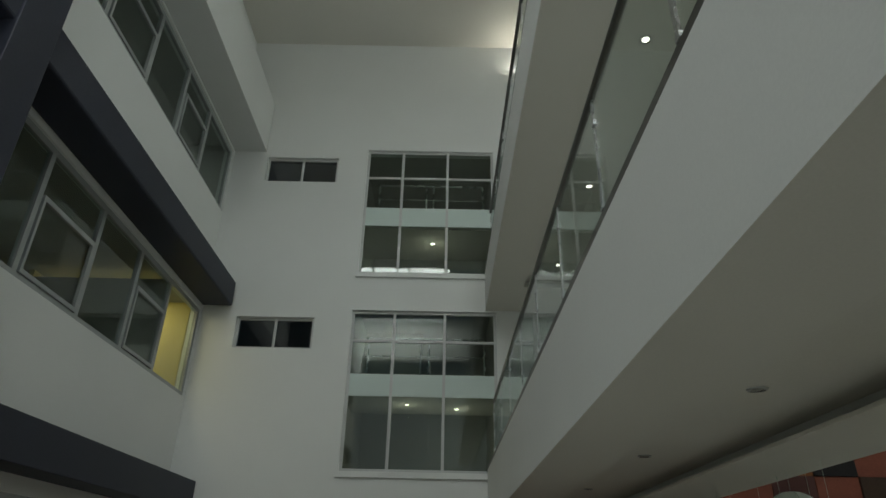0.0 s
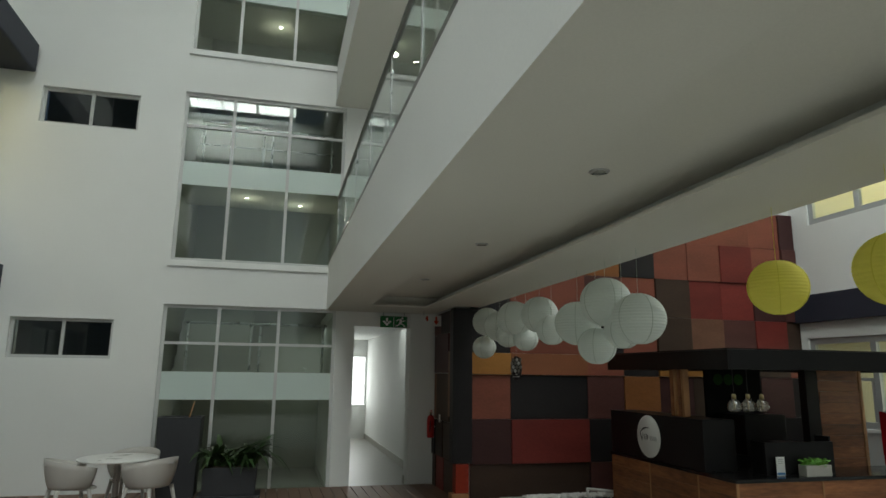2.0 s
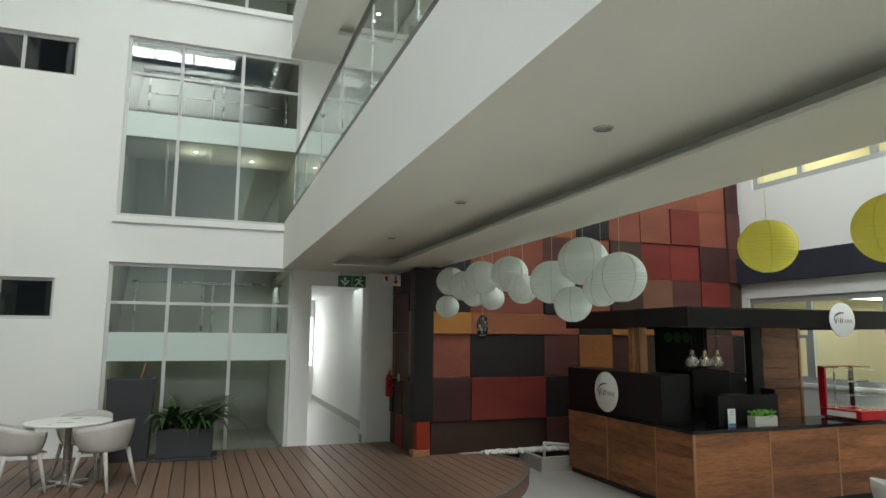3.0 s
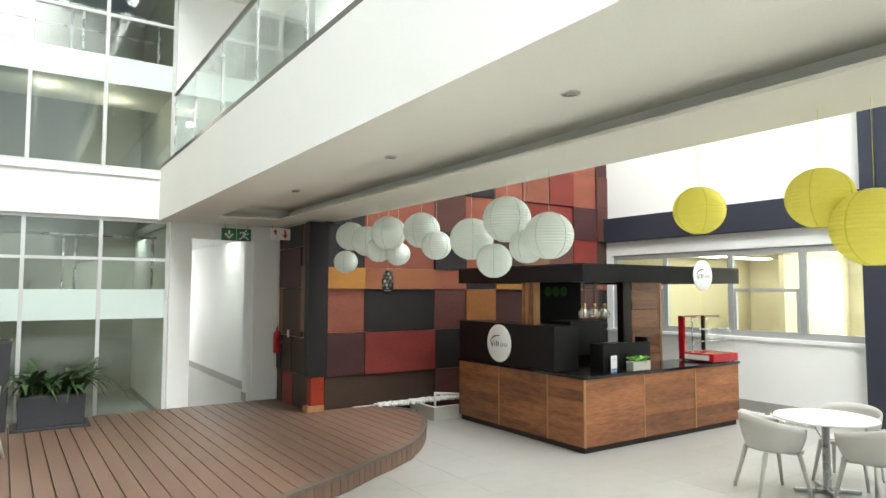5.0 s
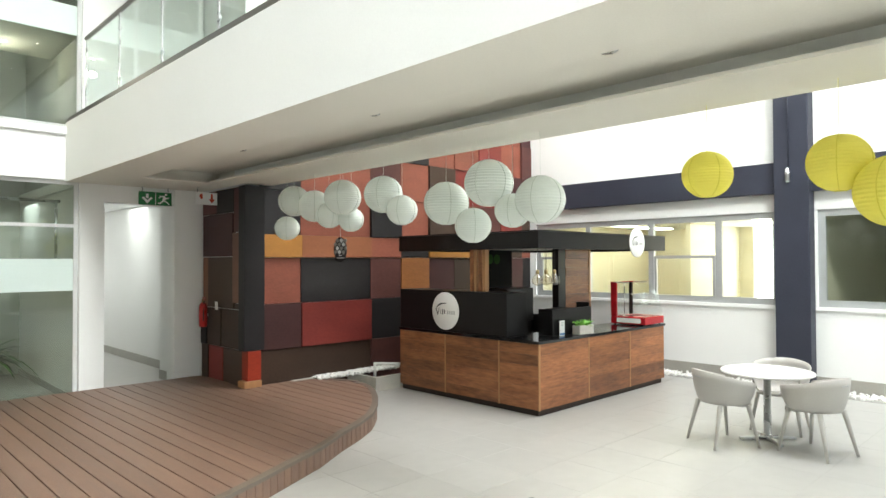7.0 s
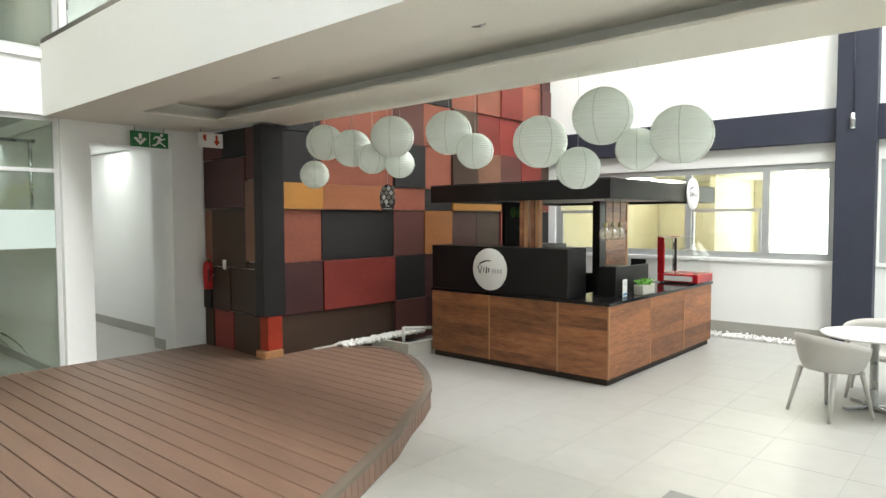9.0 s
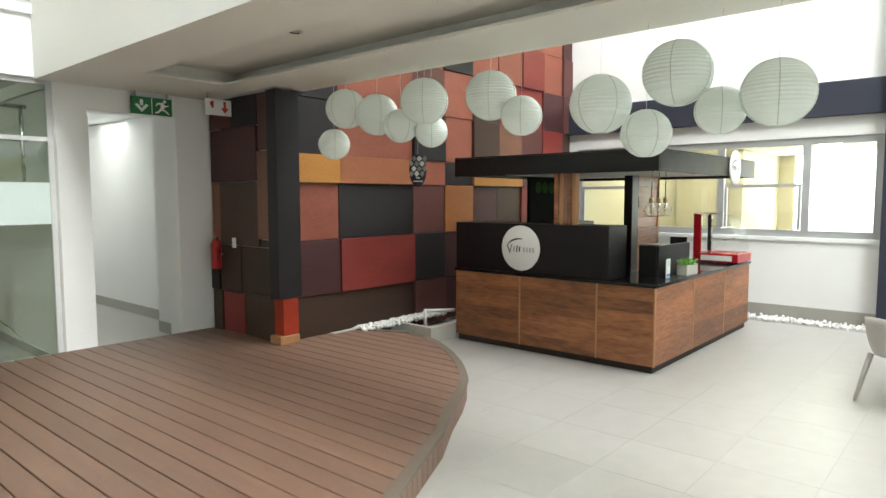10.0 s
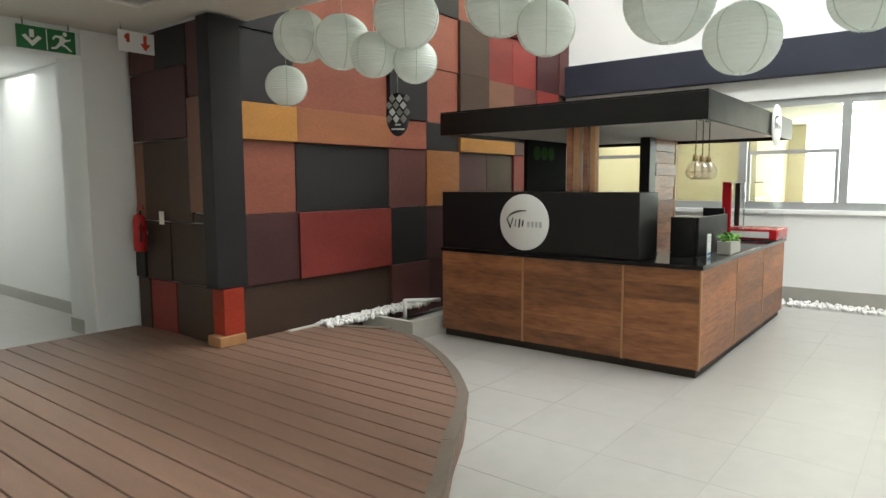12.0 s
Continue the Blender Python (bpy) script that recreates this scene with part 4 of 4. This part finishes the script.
# ---- paper lanterns ----


def lantern(x, y, z, r, mat, rib, name, label, group, top):
    ob = tagged(empty("paper_lantern", (x, y, z), random.uniform(0, 360)), label, "paper lantern", group)
    prof = [(0.22 * r, 0.93 * r)]
    steps = 44
    for k in range(1, steps):
        a = math.pi * (0.07 + 0.86 * k / steps)
        rr = r * math.sin(a) * (1 - (0.016 if k % 2 else 0))
        prof.append((rr, 0.95 * r * math.cos(a)))
    prof.append((0.22 * r, -0.93 * r))
    shade = lathe("shade", prof, mat, ob, 64)
    for p in shade.data.polygons:
        p.use_smooth = False
    for s in range(5):
        bm = bmesh.new()
        a = s * 2 * math.pi / 5
        pts = [Vector((1.004 * r * math.sin(t) * math.cos(a), 1.004 * r * math.sin(t) * math.sin(a), 0.954 * r * math.cos(t))) for t in [math.pi * (0.08 + 0.84 * k / 14) for k in range(15)]]
        for k in range(14):
            p, q = pts[k], pts[k + 1]
            add_tube(bm, p, q, 0.0028, sides=5)
        bmesh.ops.remove_doubles(bm, verts=bm.verts[:], dist=0.0006)
        mesh_object("seam", bm, rib, ob)
    tube("hanging_thread", (0, 0, 0.93 * r), (0, 0, top - z), 0.0015, rib, ob, sides=5)
    return ob


WHITES = [(2.90, 9.11, 2.70, 0.205), (2.94, 9.35, 2.36, 0.165), (2.94, 8.70, 2.61, 0.207), (2.90, 8.04, 2.67, 0.216), (2.94, 8.38, 2.48, 0.164), (3.08, 8.12, 2.42, 0.154), (2.93, 7.32, 2.65, 0.213),
          (2.94, 7.02, 2.46, 0.167), (2.90, 6.31, 2.48, 0.222), (2.92, 5.97, 2.25, 0.174), (2.90, 5.75, 2.63, 0.228), (2.90, 5.47, 2.36, 0.160), (2.84, 5.12, 2.43, 0.212)]
for x, y, z, r in WHITES:
    lantern(x, y, z, r, PAPER, RIB, "", "pale mint-white round paper lantern hung below the gallery", "white paper lanterns", 2.999)
for x, y, z, r in ((2.94, 3.75, 2.51, 0.170), (2.86, 2.92, 2.49, 0.180), (2.82, 2.63, 2.30, 0.215)):
    lantern(x, y, z, r, PAPERYELLOW, RIBYELLOW, "", "bright yellow round paper lantern hung below the gallery", "yellow paper lanterns", 2.999)

# ---- tables and chairs ----


def table(x, y, z):
    ob = tagged(empty("cafe_table", (x, y, z)), "round white cafe table on a steel pedestal", "table", "cafe tables")
    lathe("top", [(0, 0.705), (0.43, 0.705), (0.455, 0.712), (0.46, 0.722), (0.455, 0.731), (0.44, 0.735), (0, 0.735)], TOPWHITE, ob, 56)
    lathe("column", [(0, 0.035), (0.042, 0.035), (0.038, 0.06), (0.036, 0.68), (0.07, 0.69), (0.07, 0.704), (0, 0.704)], STEEL, ob, 24)
    for k in range(4):
        bm = bmesh.new()
        add_box(bm, 0.02, 0.30, -0.028, 0.028, 0.012, 0.045, 0.008)
        for v in bm.verts:
            if v.co.x > 0.2:
                v.co.z -= 0.012
                v.co.y *= 0.7
        mesh_object("foot", bm, STEEL, ob).matrix_basis = pose(0, 0, 0, 0, 0, 45 + 90 * k)
        tube("glide", (0.27 * math.cos(math.radians(45 + 90 * k)), 0.27 * math.sin(math.radians(45 + 90 * k)), 0), (0.27 * math.cos(math.radians(45 + 90 * k)), 0.27 * math.sin(math.radians(45 + 90 * k)), 0.012), 0.016, RUBBER, ob)
    return ob


def chair_shell():
    """Tub of a moulded armchair: seat dish that rises into arms and back; the back is at +y."""
    bm = bmesh.new()
    grid = []
    na, nr = 40, 12
    for i in range(na + 1):
        a = math.radians(-128 + 256 * i / na)  # 0 is the back
        back = 0.5 + 0.5 * math.cos(a * 0.72)
        rim = 0.605 + 0.17 * max(0, back) ** 1.6
        row = []
        for j in range(nr + 1):
            s = j / nr
            if s < 0.5:
                q = s / 0.5
                rad, zz = 0.24 * q, 0.415 + 0.02 * q ** 3
            else:
                q = (s - 0.5) / 0.5
                rad = 0.24 + 0.065 * math.sin(q * math.pi / 2) + 0.015 * q
                zz = 0.435 + (rim - 0.435) * q ** 1.25
            row.append(bm.verts.new((rad * math.sin(a) * 0.98, rad * math.cos(a) * (0.92 if math.cos(a) > 0 else 1.08), zz)))
        grid.append(row)
    for i in range(na):
        for j in range(nr):
            bm.faces.new([grid[i][j], grid[i + 1][j], grid[i + 1][j + 1], grid[i][j + 1]])
    bmesh.ops.remove_doubles(bm, verts=bm.verts[:], dist=0.001)
    # front lip of the seat
    m = [bm.verts.new((x, -0.265 if abs(x) < 0.19 else -0.2, 0.428)) for x in (-0.19, -0.1, 0.1, 0.19)]
    lip = [bm.verts.new((x, y, 0.420)) for x, y in ((-0.19, -0.10), (-0.1, -0.02), (0.1, -0.02), (0.19, -0.10))]
    for k in range(3):
        bm.faces.new([m[k], m[k + 1], lip[k + 1], lip[k]])
    return bm


def chair(x, y, z, turn, first=[]):
    if first:
        return copy_thing(first[0], pose(x, y, z, 0, 0, turn))
    ob = tagged(empty("cafe_armchair", (x, y, z), turn), "pale grey moulded plastic tub armchair on four legs", "chair", "cafe armchairs")
    shell = mesh_object("shell", chair_shell(), PLASTIC, ob, True)
    shell.modifiers.new("thickness", "SOLIDIFY").thickness = 0.014
    for sx in (-1, 1):
        tube("leg", (sx * 0.255, -0.235, 0), (sx * 0.19, -0.16, 0.425), 0.014, PLASTIC, ob, 0.024)
        tube("leg", (sx * 0.235, 0.265, 0), (sx * 0.185, 0.16, 0.435), 0.014, PLASTIC, ob, 0.026)
    for k in range(4):
        box("logo_slot", -0.05 + k * 0.028, -0.032 + k * 0.028, 0.283, 0.296, 0.70, 0.712, INKGREY, ob)
    first.append(ob)
    return ob


table(5.77, 4.35, 0)
for ang in (148, 252, 5):
    a = math.radians(ang)
    chair(5.77 + 0.54 * math.cos(a), 4.35 + 0.54 * math.sin(a), 0, ang - 90)
table(-1.72, 9.54, DECKZ)
for ang in (207, 328, 80):
    a = math.radians(ang)
    chair(-1.72 + 0.50 * math.cos(a), 9.54 + 0.50 * math.sin(a), DECKZ, ang - 90)

# ---- planters ----


def blade(bm, base, direction, length, width, droop):
    d = Vector((math.cos(direction), math.sin(direction), 0))
    side = Vector((-d.y, d.x, 0))
    rows_b = []
    for k in range(7):
        s = k / 6
        p = base + d * length * (0.75 * s) + Vector((0, 0, length * (0.95 * s - droop * s * s)))
        w = width * math.sin(math.pi * min(1, 0.12 + 0.88 * s)) * 0.5 + 0.002
        rows_b.append([bm.verts.new(p - side * w + Vector((0, 0, w * 0.35))), bm.verts.new(p), bm.verts.new(p + side * w + Vector((0, 0, w * 0.35)))])
    for a, b in zip(rows_b, rows_b[1:]):
        bm.faces.new([a[0], a[1], b[1], b[0]])
        bm.faces.new([a[1], a[2], b[2], b[1]])


low = tagged(empty("planter", (-0.47, 10.93, DECKZ)), "low charcoal planter with arching dark green leaves", "planter")
box("tray", -0.44, 0.44, -0.24, 0.24, 0.0, 0.035, PLANTER, low, 0.006)
bm = bmesh.new()
add_box(bm, -0.38, 0.38, -0.19, 0.19, 0.036, 0.42, 0.008)
for v in bm.verts:
    v.co.x *= 0.95 + 0.12 * v.co.z
mesh_object("box", bm, PLANTER, low)
box("soil", -0.36, 0.36, -0.17, 0.17, 0.421, 0.43, SOIL, low)
for k in range(95):
    bm = bmesh.new()
    blade(bm, Vector((random.uniform(-0.33, 0.33), random.uniform(-0.13, 0.13), 0.42)), random.uniform(0, 6.283), random.uniform(0.48, 0.88), random.uniform(0.05, 0.085), random.uniform(0.45, 1.1))
    mesh_object("leaf", bm, LEAF, low, True)
tall = tagged(empty("tall_planter", (-1.22, 11.06, DECKZ)), "tall square charcoal planter with bare soil", "planter")
bm = bmesh.new()
add_box(bm, -0.30, 0.30, -0.24, 0.24, 0.0, 1.10, 0.008)
for v in bm.verts:
    v.co.x *= 0.88 + 0.11 * v.co.z
    v.co.y *= 0.88 + 0.11 * v.co.z
mesh_object("box", bm, PLANTER, tall)
boxes("rim", [(-0.305, 0.305, -0.245, -0.21, 1.101, 1.12), (-0.305, 0.305, 0.21, 0.245, 1.101, 1.12), (-0.305, -0.27, -0.209, 0.209, 1.101, 1.12), (0.27, 0.305, -0.209, 0.209, 1.101, 1.12)], PLANTER, tall)
tube("stem", (0.1, 0, 1.1), (0.16, 0, 1.33), 0.012, BATTEN, tall, 0.006)

# ---- signs and small fittings ----
exit_sign = tagged(empty("exit_sign", (1.98, 11.37, 2.838)), "green emergency exit sign with white arrow and running figure", "exit sign")
box("plate", -0.23, 0.23, -0.012, 0.012, -0.095, 0.095, SIGNGREEN, exit_sign, 0.003)
for x in (-0.18, 0.18):
    box("hanger", x - 0.006, x + 0.006, -0.005, 0.005, 0.096, 0.1615, STEEL, exit_sign)
box("divider", -0.006, 0.002, -0.0145, -0.0125, -0.09, 0.09, SIGNWHITE, exit_sign)
box("arrow_stem", -0.135, -0.10, -0.0145, -0.0125, 0.0, 0.065, SIGNWHITE, exit_sign)


def flat_shape(name, pts, y, mat, parent):
    bm = bmesh.new()
    bm.faces.new([bm.verts.new((px, y, pz)) for px, pz in pts])
    ob = mesh_object(name, bm, mat, parent)
    ob.modifiers.new("thickness", "SOLIDIFY").thickness = 0.002
    return ob


flat_shape("arrow_head", [(-0.195, 0.005), (-0.165, 0.02), (-0.117, -0.03), (-0.07, 0.02), (-0.04, 0.005), (-0.117, -0.075)], -0.014, SIGNWHITE, exit_sign)
flat_shape("pictogram", [(0.06, 0.045), (0.12, 0.05), (0.15, 0.02), (0.19, 0.03), (0.19, 0.015), (0.145, 0.0), (0.13, -0.02), (0.165, -0.04), (0.20, -0.075), (0.18, -0.08), (0.15, -0.05), (0.11, -0.035), (0.07, -0.07), (0.03, -0.075), (0.03, -0.06), (0.065, -0.05), (0.095, -0.01), (0.10, 0.025), (0.07, 0.03), (0.05, 0.005), (0.04, 0.015)], -0.014, SIGNWHITE, exit_sign)
lathe("pictogram_dot", [(0, -0.001), (0.018, -0.001), (0.018, 0.001), (0, 0.001)], SIGNWHITE, exit_sign).matrix_basis = pose(0.145, -0.014, 0.065, 90)
fire_sign = tagged(empty("fire_point_sign", (2.53, 10.90, 2.84)), "white fire point sign with orange-red arrow and symbol", "safety sign")
box("plate", -0.19, 0.19, -0.006, 0.006, -0.10, 0.10, SIGNWHITE, fire_sign, 0.002)
for x in (-0.09, 0.09):
    box("symbol_stem", x - 0.018, x + 0.018, -0.0085, -0.0065, -0.01, 0.075, SIGNRED, fire_sign)
flat_shape("symbol_head", [(0.035, -0.005), (0.145, -0.005), (0.09, -0.075)], -0.008, SIGNRED, fire_sign)
fire_sign.scale = (0.85, 1, 0.9)
box("hanger", -0.16, -0.15, -0.004, 0.004, 0.101, 0.199, STEEL, fire_sign)
box("symbol_body", -0.125, -0.09, -0.0085, -0.0065, 0.02, 0.06, SIGNRED, fire_sign)

hose = tagged(empty("fire_extinguisher", (2.60, 11.16, 0.96)), "red fire extinguisher hung on the timber panels", "fire extinguisher")
lathe("cylinder", [(0, 0), (0.06, 0.0), (0.07, 0.02), (0.07, 0.36), (0.055, 0.42), (0.025, 0.45), (0, 0.45)], EXT, hose, 24)
lathe("valve", [(0, 0.45), (0.022, 0.45), (0.022, 0.50), (0, 0.50)], BRASS, hose, 12)
boxes("handle", [(-0.012, 0.012, -0.10, 0.03, 0.50, 0.515), (-0.012, 0.012, -0.09, 0.02, 0.53, 0.545)], EXT, hose, 0.003)
tube("hose", (0.0, -0.03, 0.48), (-0.04, -0.10, 0.12), 0.011, RUBBER, hose)
hose.scale = (0.85, 0.85, 0.8)
box("bracket", 0.02, 0.08, -0.03, 0.03, 0.2, 0.24, STEEL, hose)
tag = tagged(box("wall_notice", 2.68, 2.688, 10.86, 10.94, 1.22, 1.34, SIGNWHITE), "small white notice card on the timber panels", "notice")

column_light = tagged(empty("column_light", (E - 0.25, 5.06, 3.2)), "small grey tubular wall light with a conduit on the navy column", "wall light")
tube("body", (-0.045, 0, -0.11), (-0.045, 0, 0.08), 0.034, STEEL, column_light)
tube("lens", (-0.045, 0, -0.13), (-0.045, 0, -0.111), 0.028, FROST, column_light)
box("bracket", -0.03, 0.003, -0.02, 0.02, -0.03, 0.03, STEEL, column_light, 0.003)
tube("conduit", (-0.012, 0, 0.03), (-0.012, 0, 1.6), 0.009, NAVY, column_light)

# planting trough with pebbles behind the deck
kerb = structure(boxes("trough_kerb", [(4.40, 4.88, 9.32, 9.40, 0, 0.2), (3.4, 4.40, 9.98, 10.04, 0.18, 0.205), (4.40, 4.46, 9.401, 10.03, 0, 0.2)], CONCRETE), "pale concrete kerb of the pebble bed")


def pebbles(name, count, region, size, label):
    ob_mesh = bmesh.new()
    for k in range(count):
        x0, x1, y0, y1, z = region
        c = Vector((random.uniform(x0, x1), random.uniform(y0, y1), z + random.uniform(0, size)))
        made = bmesh.ops.create_icosphere(ob_mesh, subdivisions=1, radius=size * random.uniform(0.6, 1.15))["verts"]
        m = Matrix.Translation(c) @ Euler((random.random() * 3, random.random() * 3, random.random() * 3)).to_matrix().to_4x4() @ Matrix.Diagonal((1.25, 0.9, 0.65, 1))
        bmesh.ops.transform(ob_mesh, matrix=m, verts=made)
    ob = mesh_object(name, ob_mesh, PEBBLE, smooth=True)
    return tagged(ob, label, "pebbles", "", "stuff")


pebbles("pebble_bed", 650, (3.75, 5.3, 9.80, 10.04, 0.2), 0.024, "white decorative pebbles heaped along the cladding")
pebbles("pebble_strip", 1500, (8.66, 9.03, 2.2, 9.9, 0.01), 0.024, "white decorative pebbles along the wall")
pipe = tagged(empty("water_pipe", (4.6, 9.5, 0)), "short white plastic pipe bent over the kerb", "pipe")
tube("pipe_run", (0.0, 0.1, 0.36), (0.4, -0.05, 0.33), 0.022, PIPE, pipe)
tube("pipe_drop", (0.0, 0.1, 0.15), (0.0, 0.1, 0.375), 0.022, PIPE, pipe)

# floor outlet
PLATE = material("dull_floor_steel", (0.24, 0.24, 0.23), 0.55, 0.15, 8, 90, 0.1, metal=0.2)
outlet = tagged(empty("floor_box", (2.48, 4.92, 0.0)), "dull grey steel floor access plate", "floor plate")
box("plate", -0.17, 0.17, -0.17, 0.17, -0.004, 0.006, PLATE, outlet, 0.002)
box("lid", -0.12, 0.12, -0.12, 0.12, 0.0065, 0.009, PLATE, outlet, 0.001)

# ---- floor tiles ----
TS = 0.62
tile_mesh = None
for i in range(23):
    for j in range(22):
        x, y = W + 0.05 + i * TS, -2.6 + j * TS
        if x + TS > E:
            continue
        if x < 2.5 and y > 7.6 or y > 10.1:
            continue
        if tile_mesh is None:
            first_tile = box("tile", 0, TS - 0.0025, 0, TS - 0.0025, -0.006, 0, TILE, floor)
            tile_mesh = first_tile.data
            first_tile.location = (x, y, 0)
        else:
            ob = new("tile", tile_mesh)
            ob.parent, ob.location = floor, (x, y, 0)
structure(box("floor_south", W, E, S, -2.61, -0.0055, -0.001, TILE), "pale grey tiled floor")
